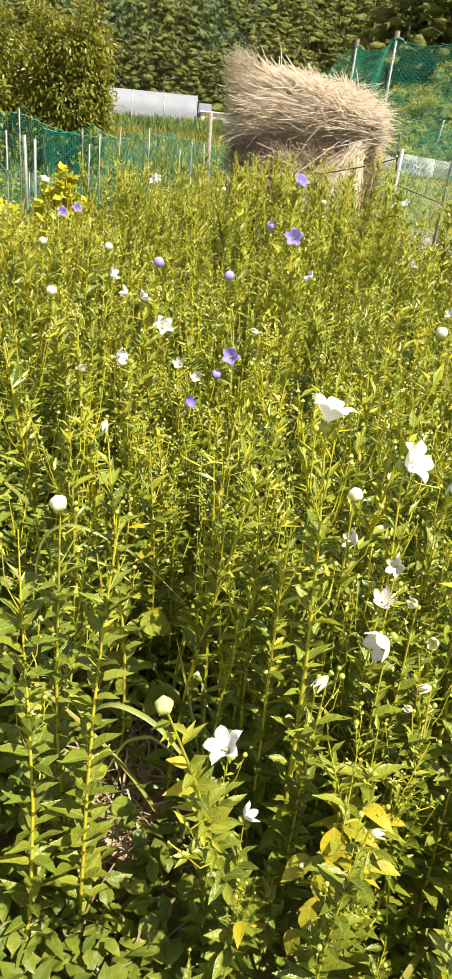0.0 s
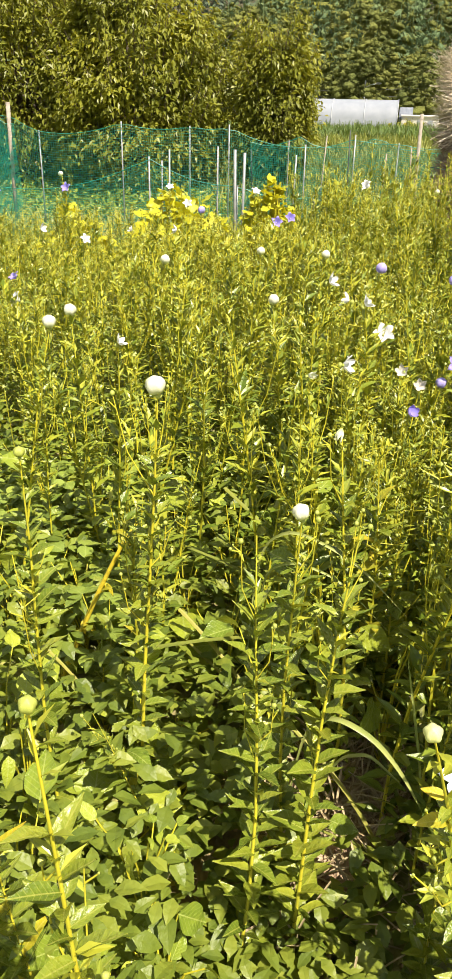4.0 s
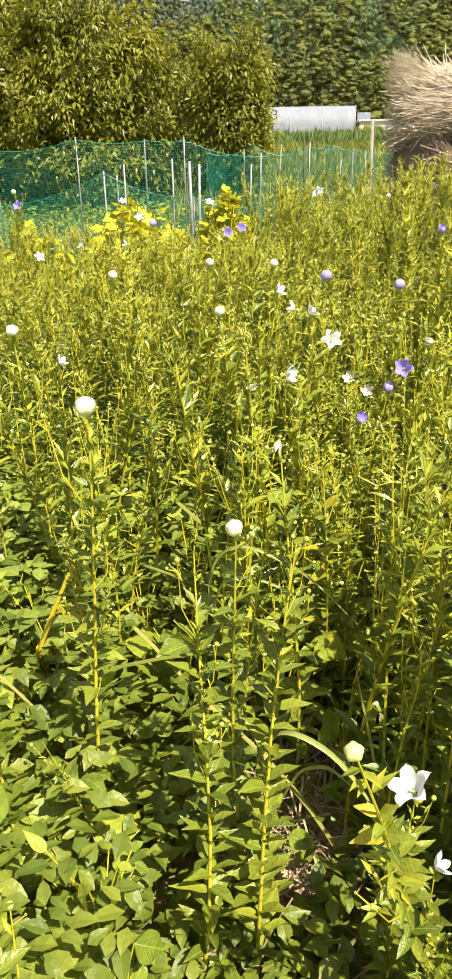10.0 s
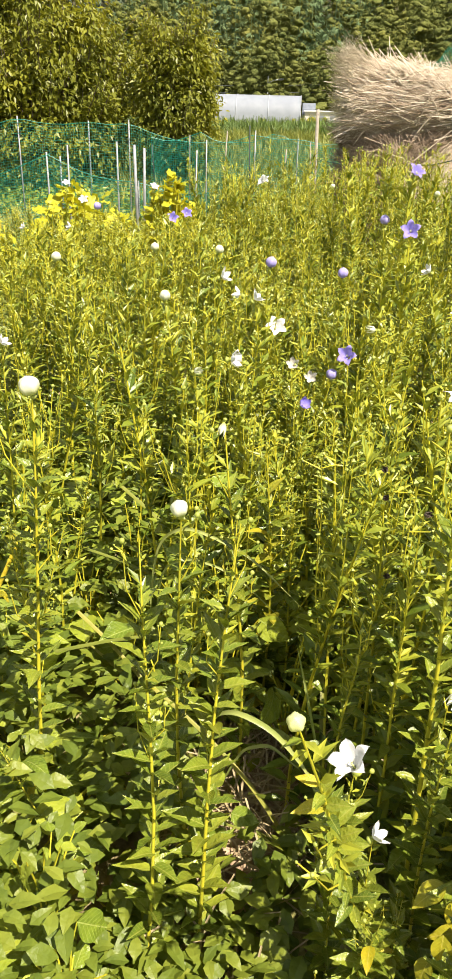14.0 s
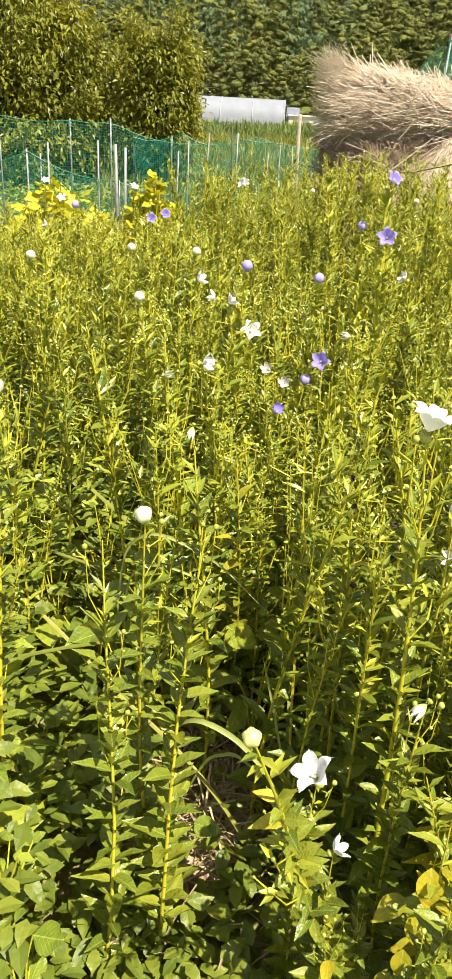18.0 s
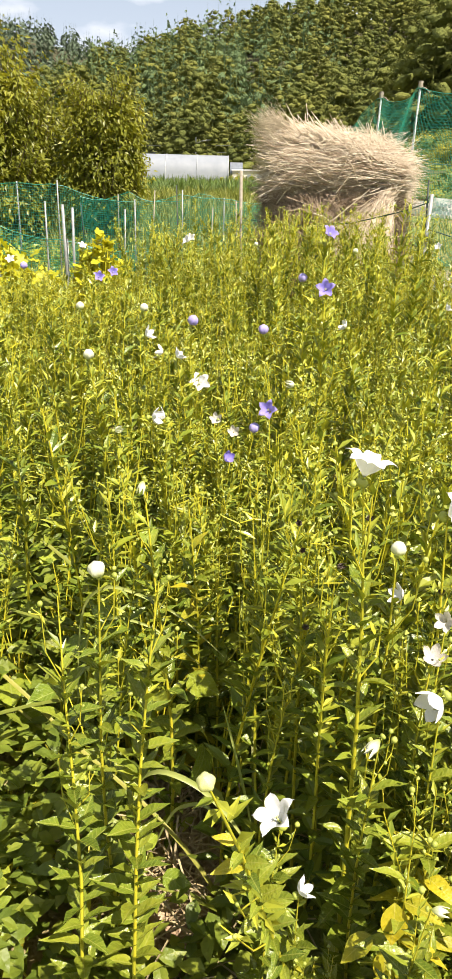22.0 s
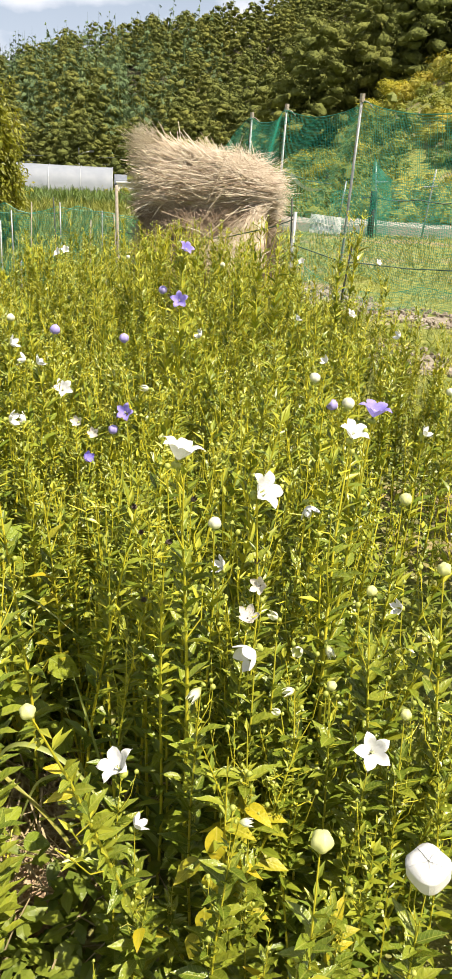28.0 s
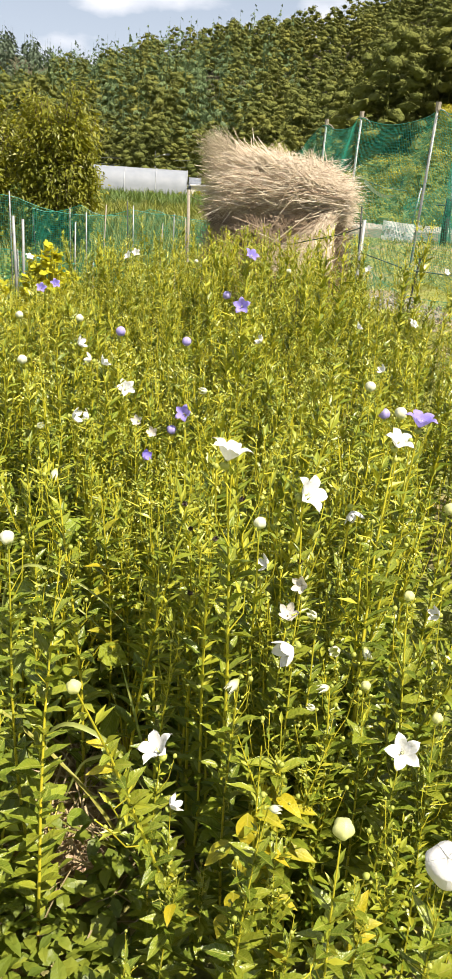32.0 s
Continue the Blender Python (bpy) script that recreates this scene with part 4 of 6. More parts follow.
HEAP_X = (-0.80, -0.70, -0.50, -0.30, 0.0, 0.38, 0.66, 0.78)
HEAP_TOP = (1.42, 1.64, 1.80, 1.80, 1.77, 1.71, 1.57, 1.40)
HEAP_FOOT = (1.24, 1.18, 1.17, 1.17, 1.17, 1.18, 1.16, 1.22)


def build_heap():
    """A thatch of stalks laid crosswise on a slumped, narrower and darker foot."""
    rng = random.Random(51)
    t = thing("straw_heap", "big untidy heap of dry tan crop stalks", "straw heap", m=place(p=(1.22, 8.55, 0)))
    xs = np.linspace(-0.68, 0.62, 15)
    ring = np.linspace(0, 2 * math.pi, 16, endpoint=False)
    core = []
    for x in xs:
        hi, lo = table(x, HEAP_X, HEAP_TOP), table(x, HEAP_X, HEAP_FOOT)
        end = max(0.05, 1 - (abs(x + 0.05) / 0.72) ** 6)
        for a in ring:
            w = 0.86 * end * (1 + 0.10 * noise.noise((x * 3, math.cos(a) * 2, math.sin(a) * 2)))
            core.append((x, 0.47 * w * math.cos(a), (hi + lo) / 2 + (hi - lo) / 2 * w * math.sin(a)))
    # both cores are coloured dark to paint the shade seen between the locks
    part("sheaf", mesh_of("sheaf", np.array(core), quads(len(xs), 16, True), M_SHADED_CORE, True), t, "dark matted straw inside the upper layer")
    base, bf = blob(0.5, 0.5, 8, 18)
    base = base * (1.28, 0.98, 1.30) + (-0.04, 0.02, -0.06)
    part("core", mesh_of("core", base, bf, M_SHADED_CORE, True), t, "dark matted straw of the foot")
    g = Geo()
    for k in range(1750):
        # the upper layer: long stalks crosswise, in waves, with hollows between the locks
        x = rng.uniform(-0.63, 0.58)
        hi, lo = table(x, HEAP_X, HEAP_TOP), table(x, HEAP_X, HEAP_FOOT)
        a = rng.uniform(math.pi * 0.55, math.pi * 1.62)
        lump = noise.noise((x * 2.6, a * 1.6, 1.5)) + 0.5 * noise.noise((x * 7, a * 4, 8.5))
        ledge = (a * 1.9 + 0.9 * noise.noise((x * 1.8, 0.0, 3.0))) % 1.0
        w = 0.88 + 0.13 * ledge + 0.15 * lump + rng.gauss(0, 0.025)
        c = np.array([x, 0.50 * w * math.cos(a), (hi + lo) / 2 + (hi - lo) / 2 * w * math.sin(a)])
        swirl = 0.5 * noise.noise((x * 2.6, a * 2.2, 4.0)) + rng.gauss(0, 0.42) - 0.08
        way = (math.cos(swirl), 0.25 * noise.noise((x * 2, a, 9.0)), math.sin(swirl) - 0.10)
        lock(rng, g, c, way, rng.uniform(0.16, 0.46), 6)
    old = Geo()
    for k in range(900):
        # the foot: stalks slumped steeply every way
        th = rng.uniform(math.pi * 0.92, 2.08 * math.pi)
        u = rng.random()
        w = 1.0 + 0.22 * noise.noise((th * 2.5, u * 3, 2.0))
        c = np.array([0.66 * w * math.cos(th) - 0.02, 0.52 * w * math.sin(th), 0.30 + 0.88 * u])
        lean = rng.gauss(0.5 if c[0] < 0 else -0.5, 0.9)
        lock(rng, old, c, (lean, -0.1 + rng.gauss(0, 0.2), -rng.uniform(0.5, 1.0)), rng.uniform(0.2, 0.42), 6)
    for k in range(210):
        # a pale sheaf that fans out below the overhang
        u, fan = rng.random(), rng.uniform(-1, 1)
        head = np.array([0.42, -0.54, 1.18])
        way = np.array([-0.42 + 0.42 * fan, -0.28, -0.62 + 0.12 * abs(fan)])
        lock(rng, g, head + way * (0.10 + 0.62 * u) + (0, 0.03 * abs(fan), 0.05 * (1 - u)), way, 0.34, 9, 0.0030, 0.022)
    tagged(part("old_straw", old.mesh("old_straw", M_STRAW_BROWN), t, "browner matted older straw at the foot"), kind="stuff")
    tagged(part("straw", g.mesh("straw", M_STRAW), t), kind="stuff")
    w = Geo()
    for k in range(760):
        # frayed seed-head ends that stand off one end of the heap
        high = rng.random()
        base = np.array([-0.50 - 0.24 * rng.random(), rng.gauss(-0.08, 0.18), 1.22 + 0.62 * high ** 0.8])
        d = np.array([-rng.uniform(0.4, 1.0), rng.gauss(0, 0.35), rng.gauss(0.12 + 0.35 * high, 0.25)])
        d /= np.linalg.norm(d)
        ln = rng.uniform(0.08, 0.16 + 0.16 * high)
        tip = base + d * ln
        w.add(*tube([base, base + d * ln * 0.6, tip + (0, 0, -0.03)], [0.0022, 0.0018, 0.0009], 3, False))
        for j in range(5):
            q = base + d * ln * rng.uniform(0.5, 1)
            e = d + np.array([rng.gauss(0, 0.6), rng.gauss(0, 0.5), rng.gauss(0, 0.6)])
            w.add(*tube([q, q + e * 0.035], [0.0019, 0.0009], 3, False))
    for k in range(520):
        right = k % 2
        base = np.array([rng.uniform(0.45, 0.62) if right else rng.uniform(-0.6, 0.6), rng.gauss(-0.1, 0.2), rng.uniform(1.0, 1.5) if right else 1.68])
        d = np.array([rng.uniform(0.3, 1.0) if right else rng.gauss(-0.3, 0.6), rng.gauss(0, 0.3), rng.uniform(-0.5, 0.7) if right else rng.uniform(0.1, 0.5)])
        d /= np.linalg.norm(d)
        w.add(*tube([base, base + d * rng.uniform(0.08, 0.25)], [0.0022, 0.0010], 3, False))
    tagged(part("loose_stalk_fringe", w.mesh("loose_stalk_fringe", M_STRAW_PALE), t, "loose pale stalk ends"), kind="stuff")
    crossing, dark = Geo(), Geo()
    for k in range(520):
        # single stiff stalks that lie loose across the locks and cross one another
        x = rng.uniform(-0.58, 0.56)
        hi, lo = table(x, HEAP_X, HEAP_TOP), table(x, HEAP_X, HEAP_FOOT)
        a = rng.uniform(math.pi * 0.62, math.pi * 1.6)
        w = rng.uniform(0.99, 1.08)
        c = np.array([x, 0.52 * w * math.cos(a) - 0.02, (hi + lo) / 2 + (hi - lo) / 2 * w * math.sin(a)])
        tilt = rng.gauss(-0.08, 0.26)
        d = np.array([math.cos(tilt), rng.gauss(0, 0.10), math.sin(tilt)]) * rng.uniform(0.10, 0.24)
        r = rng.uniform(0.0015, 0.0027)
        sag = (0, -0.012, rng.gauss(0, 0.018))
        (dark if k % 2 else crossing).add(*tube([c - d, c + sag, c + d], [r, r, r * 0.6], 4, False))
    tagged(part("crossing_straw", crossing.mesh("crossing_straw", M_STRAW_PALE), t, "stiff pale stalks lying across the heap"), kind="stuff")
    tagged(part("brown_straw", dark.mesh("brown_straw", M_STRAW_BROWN), t, "stiff weathered brown stalks"), kind="stuff")
    for k in range(9):
        a = np.array([rng.uniform(-0.3, 0.6), -0.58, rng.uniform(0.9, 1.4)])
        d = np.array([rng.gauss(0.3, 0.6), -0.05, rng.gauss(0.3, 0.6)])
        part("stick", mesh_of("stick", *tube([a, a + d * 0.2 + (0.01, -0.02, 0.01), a + d * 0.4], [0.006, 0.005, 0.003], 5), M_STRAW), t)


build_heap()


# ---- squash ----
def squash(x, y, tall, wide, n, seed, label):
    rng = random.Random(seed)
    t = thing("squash_plant", label, "plant", "yellowing squash plants", place(p=(x, y, 0)))
    rim = np.linspace(-math.pi, math.pi, 20, endpoint=False)
    lobe = 0.48 + 0.055 * np.cos(5 * rim) - 0.16 * np.exp(-((np.abs(rim) - math.pi) / 0.3) ** 2)
    lv = np.concatenate([[(0, 0.42, 0)], np.stack([lobe * np.sin(rim), 0.42 + lobe * np.cos(rim), 0.07 * np.sin(5 * rim + 1) - 0.25 * lobe ** 2 + 0.04], 1)])
    lf = np.array([(0, 1 + (k + 1) % 20, 1 + k) for k in range(20)])
    me = mesh_of("broad_leaf", lv, lf, M_SQUASH, True)
    stems = Geo()
    for k in range(n):
        a, r = rng.random() * 6.28, wide * math.sqrt(rng.random())
        z = tall * (1 - 0.55 * (r / wide) ** 2) * rng.uniform(0.75, 1.05)
        p = (r * math.cos(a), r * math.sin(a), z)
        stems.add(*tube([(p[0] * 0.4, p[1] * 0.4, 0), (p[0] * 0.8, p[1] * 0.8, z * 0.6), p], [0.008, 0.006, 0.004], 4, False))
        part("broad_leaf", me, t, m=place(leaf_turn(rng.uniform(1.0, 5.3), rng.uniform(-0.8, 0.5), rng.gauss(0, 0.5)), p, rng.uniform(0.075, 0.13)))
    tagged(part("stalkwork", stems.mesh("stalkwork", M_STEM), t), kind="stuff")


squash(-0.98, 6.75, 0.92, 0.24, 150, 61, "tall yellow squash plant with broad leaves")
squash(-0.80, 6.6, 0.66, 0.18, 50, 62, "yellow-green squash plant with drooping broad leaves")
squash(-1.75, 6.7, 0.82, 0.50, 190, 63, "spreading lime-yellow squash plant with broad leaves")
squash(-2.6, 6.6, 0.64, 0.36, 60, 64, "lime-green squash plant at the edge of the bed")


# ---- balloon flowers ----
RNG = random.Random(71)
LEAF_MID = leaf(1.0, 0.34, 3, 0.45, 0.16)
LEAF_FAR = blade(0.33, 0.45, 0.15)
LEAF_SLIM = blade(0.30, 0.40, 0.10)
BUD_FINE = blob(0.5, 0.5, 5, 8, 0.1, 5)
BUD_FAR = (np.array([(0, 0, 0), (0.46, 0, 0.5), (0, 0.46, 0.5), (-0.46, 0, 0.5), (0, -0.46, 0.5), (0, 0, 1)]), np.array([(0, 2, 1), (0, 3, 2), (0, 4, 3), (0, 1, 4), (5, 1, 2), (5, 2, 3), (5, 3, 4), (5, 4, 1)]))


def recipe(rng, full=1.0, leafy=1.0, reach=1.0, tip_leaf=1.0, lean_by=0.07):
    """One stem of unit height: its line, its rising leaves, and its steep upper branches that end in clusters of round buds."""
    lean = Vector((rng.gauss(0, lean_by), rng.gauss(0, lean_by), 0))
    wob = rng.random() * 6.28

    def at(s):
        return np.array([lean.x * max(s, 0) ** 1.6 + 0.012 * math.sin(5 * s + wob), lean.y * max(s, 0) ** 1.6 + 0.012 * math.cos(4 * s + wob), s])

    leaves, small, twigs, buds = [], [], [], []
    n, a = int(40 * leafy), rng.random() * 6.28
    for k in range(n):
        s = 0.06 + 0.78 * (k + rng.uniform(-0.3, 0.3)) / n
        a += 2.4 + rng.gauss(0, 0.25)
        size = (0.080 - 0.026 * s) * rng.uniform(0.75, 1.2)
        leaves.append((at(s), a, rng.uniform(0.45, 1.05) - 0.3 * (1 - s), rng.uniform(-0.35, 0.35), size))
    for k in range(int(40 * full)):
        s = rng.uniform(0.5, 0.95)
        small.append((at(s), rng.random() * 6.28, rng.uniform(0.35, 1.15), rng.uniform(-0.4, 0.4), tip_leaf * rng.uniform(0.034, 0.060) * (1.35 - 0.55 * s)))

    def cluster(tip, way):
        buds.append((tip, way, rng.uniform(0.009, 0.0145)))
        for j in range(rng.randint(1, 2)):
            e = np.array([rng.gauss(0, 0.016), rng.gauss(0, 0.016), rng.uniform(0.0, 0.022)])
            low = tip - np.array(way) / np.linalg.norm(way) * rng.uniform(0.012, 0.035)
            twigs.append((low, low + e * 0.6, low + e))
            buds.append((low + e, e + (0, 0, 0.02), rng.uniform(0.0045, 0.0085)))

    for k in range(int(6 * full)):
        s = rng.uniform(0.46, 0.86)
        az, up = rng.random() * 6.28, rng.uniform(1.12, 1.42)
        ln = min(rng.uniform(0.10, 0.34) * reach, 0.95 - s)
        p = at(s)
        d = np.array([math.cos(az) * math.cos(up), math.sin(az) * math.cos(up), math.sin(up)])
        mid = p + d * ln * 0.5 + np.array([0.012 * math.cos(az), 0.012 * math.sin(az), 0])
        tip = p + d * ln + np.array([0, 0, 0.02])
        twigs.append((p, mid, tip))
        cluster(tip, tip - mid)
        for j in range(3 + int(16 * ln)):
            small.append((p + (tip - p) * rng.uniform(0.1, 0.95), rng.random() * 6.28, rng.uniform(0.35, 1.2), rng.uniform(-0.3, 0.3), tip_leaf * rng.uniform(0.022, 0.044)))
    line = [at(s) for s in (-0.02, 0.2, 0.4, 0.6, 0.8, 0.97)]
    return dict(line=line, leaves=leaves, small=small, twigs=twigs, buds=buds, top=at(0.97))


def stem_arrays(r, sides):
    g = Geo()
    g.add(*tube(r["line"], [0.0043, 0.0040, 0.0036, 0.0029, 0.0021, 0.0012], sides, False))
    for p in r["twigs"]:
        g.add(*tube(p, [0.0014, 0.0012, 0.0009], 3 if sides < 6 else 5, False))
    return g.arrays()


def leaf_arrays(r, key, blade):
    mats = [place(leaf_turn(a, e, w), p, s) for p, a, e, w, s in r[key]]
    return spread(*blade, mats)


def bud_arrays(r, kind):
    mats = [place(turn_to(d), p, s) for p, d, s in r["buds"]]
    return spread(*kind, mats)


def petals(kind):
    """A five-petalled bell of unit width that opens along +z."""
    wide, deep, flare, cut = {"cup": (0.50, 0.84, -0.55, 1.1), "star": (0.46, 0.44, 0.24, 0.52), "bell": (0.40, 0.62, 0.06, 0.66), "side": (0.36, 0.52, 0.14, 0.40), "closed": (0.27, 0.80, -0.14, 0.6)}[kind]
    rng = random.Random(len(kind))
    v, f, n = [], [], 0
    nu, nv = 12, 7
    for k in range(5):
        for a in range(nu):
            u = a / (nu - 1)
            half = math.pi / 5
            if u > cut:
                half *= max(0.0, 1 - ((u - cut) / (1 - cut)) ** (1.08 if kind == "star" else 1.4)) * 0.99 + 0.004
            for b in range(nv):
                w = 2 * b / (nv - 1) - 1
                th = 2 * math.pi * k / 5 + w * half
                rad = wide * (math.sin(min(1, u / 0.75) * math.pi / 2) * 0.82 + 0.18 * u) + flare * max(0, u - 0.6) * 1.2
                z = deep * u ** 1.25 - flare * 0.9 * max(0, u - 0.55) ** 2 * 3
                if kind == "star":
                    # a shallow bowl whose five points spread out
                    rad, z = 0.20 * math.sin(min(1.0, u / 0.4) * math.pi / 2) + 0.40 * u ** 1.5, 0.50 * math.sin(min(1.0, u / 0.85) * math.pi / 2) - 0.25 * max(0.0, u - 0.75)
                if kind == "cup":
                    # upright walls that fold in a little at a flat top
                    rad = 0.46 * min(1.0, 0.25 + u / 0.4) * (1 + 0.07 * math.cos(4 * th)) * (1 - 6.1 * max(0.0, u - 0.84))
                    z = 0.86 * min(1.0, u ** 0.9 * 1.08)
                crease = 0.035 * (1 - abs(w)) * u
                v.append((math.cos(th) * (rad + crease), math.sin(th) * (rad + crease), z - 0.5 * crease + 0.015 * math.sin(3 * w + 6 * u + k) * u))
        f.append(quads(nu, nv) + n)
        n += nu * nv
    return np.array(v), np.concatenate(f)


def balloon():
    v, f = blob(0.47, 0.44, 9, 20, 0.0, 5)
    r = np.hypot(v[:, 0], v[:, 1])
    v[:, 2] += 0.06 * np.clip(1 - r / 0.2, 0, 1) * (v[:, 2] > 0.5)
    return v, f


def calyx_arrays():
    g = Geo()
    g.add(*blob(0.20, 0.13, 4, 9))
    lv, lf = leaf(0.24, 0.4, 2, 0.2, -0.3)
    for k in range(5):
        g.add(lv, lf, place(leaf_turn(k * 2 * math.pi / 5, 0.75), (0, 0, 0.14)))
    return g.arrays()


def style_arrays():
    g = Geo()
    g.add(*tube([(0, 0, 0.02), (0, 0, 0.16), (0, 0, 0.26)], [0.025, 0.03, 0.022], 6))
    for k in range(5):
        a = k * 2 * math.pi / 5
        g.add(*tube([(0, 0, 0.25), (0.07 * math.cos(a), 0.07 * math.sin(a), 0.30)], [0.02, 0.008], 4))
    return g.arrays()


FLOWER = {}
for key, arrays, mat in (("star", petals("star"), M_WHITE), ("violet_star", petals("star"), M_VIOLET), ("bell", petals("bell"), M_WHITE), ("violet_bell", petals("bell"), M_VIOLET), ("cup", petals("cup"), M_WHITE), ("side", petals("side"), M_WHITE), ("faded", petals("side"), M_FADED), ("closed", petals("closed"), M_CREAM), ("balloon", balloon(), M_CREAM), ("violet_balloon", balloon(), M_LILAC), ("pale_balloon", balloon(), M_PALE_BUD), ("green", balloon(), M_BUD), ("dried", petals("closed"), M_DRIED)):
    FLOWER[key] = mesh_of("petals" if "balloon" not in key and key != "green" else "balloon_bud", *arrays, mat, True)
CALYX = mesh_of("calyx", *calyx_arrays(), M_BUD, True)
STYLE = mesh_of("style", *style_arrays(), M_CREAM, True)
LOOKS = {"pale_balloon": "swollen pale yellow-green bud", "dried": "shrivelled brown dead bloom", "violet_bell": "half-open violet bell", "cup": "half-open square white cup", "star": "open white star flower", "violet_star": "open violet flower", "bell": "half-open white bell", "side": "white flower turned aside", "faded": "fading crumpled white flower", "closed": "closing cream-white flower", "balloon": "swollen cream balloon bud", "violet_balloon": "swollen lilac balloon bud", "green": "swollen pale green bud"}
PLANT_LOOKS = {"pale_balloon": "balloon flower topped by a pale yellow-green bud", "dried": "balloon flower with a shrivelled brown dead bloom", "violet_bell": "balloon flower with a half-open violet bell", "cup": "balloon flower with a half-open white cup bloom", "star": "slender balloon flower with an open white star bloom", "violet_star": "slender balloon flower with an open violet bloom", "bell": "balloon flower with a half-open white bell", "side": "balloon flower with a white bloom turned aside", "faded": "balloon flower with a fading crumpled bloom", "closed": "balloon flower with a closing cream bloom", "balloon": "balloon flower topped by a swollen cream bud", "violet_balloon": "balloon flower topped by a swollen lilac bud", "green": "balloon flower topped by a pale green bud"}


def add_flower(plant, kind, size, p, rng, face=None):
    """Sets a bloom on a plant, facing up and out towards the light."""
    if face:
        d = Matrix(plant.matrix_basis).to_3x3().inverted() @ Vector(face)
    elif kind == "closed":
        d = Vector((rng.gauss(0, 0.6), -0.3, rng.uniform(-0.7, 0.6)))
    elif kind in ("balloon", "violet_balloon", "pale_balloon", "green"):
        d = Vector((rng.gauss(0, 0.25), rng.gauss(-0.15, 0.2), 1))
    elif kind == "side":
        d = Vector((rng.choice((-1, 1)) * rng.uniform(0.6, 1.1), rng.uniform(-0.6, 0.1), rng.uniform(0.1, 0.9)))
    else:
        d = Vector((rng.gauss(0.2, 0.5), -rng.uniform(0.4, 1.0), rng.uniform(0.4, 0.9)))
    if not face:
        d = plant.matrix_basis.to_3x3().inverted() @ d
    fl = part("flower", FLOWER[kind], plant, LOOKS[kind], place(turn_to(d, rng.random() * 6), p, size))
    low = {"star": -0.02, "violet_star": -0.02}.get(kind, -0.06)
    part("calyx", CALYX, fl, m=place(p=(0, 0, low - 0.2), s=0.9 if "balloon" in kind or kind == "green" else 0.75))
    if kind in ("star", "violet_star", "bell"):
        part("style", STYLE, fl)
    return fl


NEAR_RECIPES = [recipe(RNG, 0.7, 1.45, 0.6, 0.8, 0.045) for _ in range(7)]
MID_RECIPES = [recipe(RNG, 1.15, 1.0, 0.9) for _ in range(11)]
NEAR_STEM = [mesh_of("stem", *stem_arrays(r, 6), M_STEM_NEAR, True) for r in NEAR_RECIPES]
NEAR_SMALL = [mesh_of("small_leaves", *leaf_arrays(r, "small", LEAF_SLIM), M_LEAF_TOP) for r in NEAR_RECIPES]
BUD_MESH = mesh_of("bud", *BUD_FINE, M_BUD, True)
LEAF_MESHES = [mesh_of("leaf", *leaf(1.0, w, 8, fo, cu, 0.40, wa), M_LEAF_NEAR, True) for w, fo, cu, wa in ((0.37, 0.55, 0.12, 0.35), (0.32, 0.65, 0.06, 0.45), (0.43, 0.45, 0.22, 0.35))]
LEAF_YELLOW = mesh_of("leaf", *leaf(1.0, 0.5, 6, 0.3, 0.4, 0.40, 0.3), M_LEAF_AGED, True)
MID_MESH = [(mesh_of("stem", *stem_arrays(r, 4), M_STEM), mesh_of("leaves", *leaf_arrays(r, "leaves", LEAF_MID), M_LEAF), mesh_of("small_leaves", *leaf_arrays(r, "small", LEAF_SLIM), M_LEAF_TOP), mesh_of("buds", *bud_arrays(r, BUD_FAR), M_BUD)) for r in MID_RECIPES]


def leaning(tilt):
    """The turn that leans an upright stem by so much for each metre of height."""
    return Vector((0, 0, 1)).rotation_difference(Vector((tilt[0], tilt[1], 1))).to_matrix().to_4x4()


def near_plant(kind, label, x, y, tall, spin, yellow=0.0, tilt=(0.0, 0.0), leaf_scale=1.0, leaf_from=0.0, keep=1.0, droop=0.0):
    """A plant close to the camera's way, every leaf and bud a piece of its own."""
    r = NEAR_RECIPES[kind]
    rng = random.Random(int(1000 * abs(x) + 77 * y * 10))
    m = Matrix.Translation((x, y, float(height(x, y)))) @ leaning(tilt) @ Matrix.Rotation(spin, 4, "Z") @ Matrix.Scale(tall, 4)
    t = thing("balloon_flower", label, "plant", "balloon flowers in the bed", m)
    part("stem", NEAR_STEM[kind], t)
    tagged(part("upper_foliage", NEAR_SMALL[kind], t), kind="stuff")
    for p, a, e, w, s in r["leaves"]:
        if p[2] < leaf_from or rng.random() > keep:
            continue
        me = LEAF_YELLOW if rng.random() < yellow else LEAF_MESHES[rng.randrange(3)]
        part("leaf", me, t, m=place(leaf_turn(a, e - droop, w), p, 0.86 * s * leaf_scale / max(0.6, tall)))
    for p, d, s in r["buds"]:
        part("bud", BUD_MESH, t, m=place(turn_to(d), p, 0.74 * s / max(0.6, tall)))
    return t, m, r["top"]


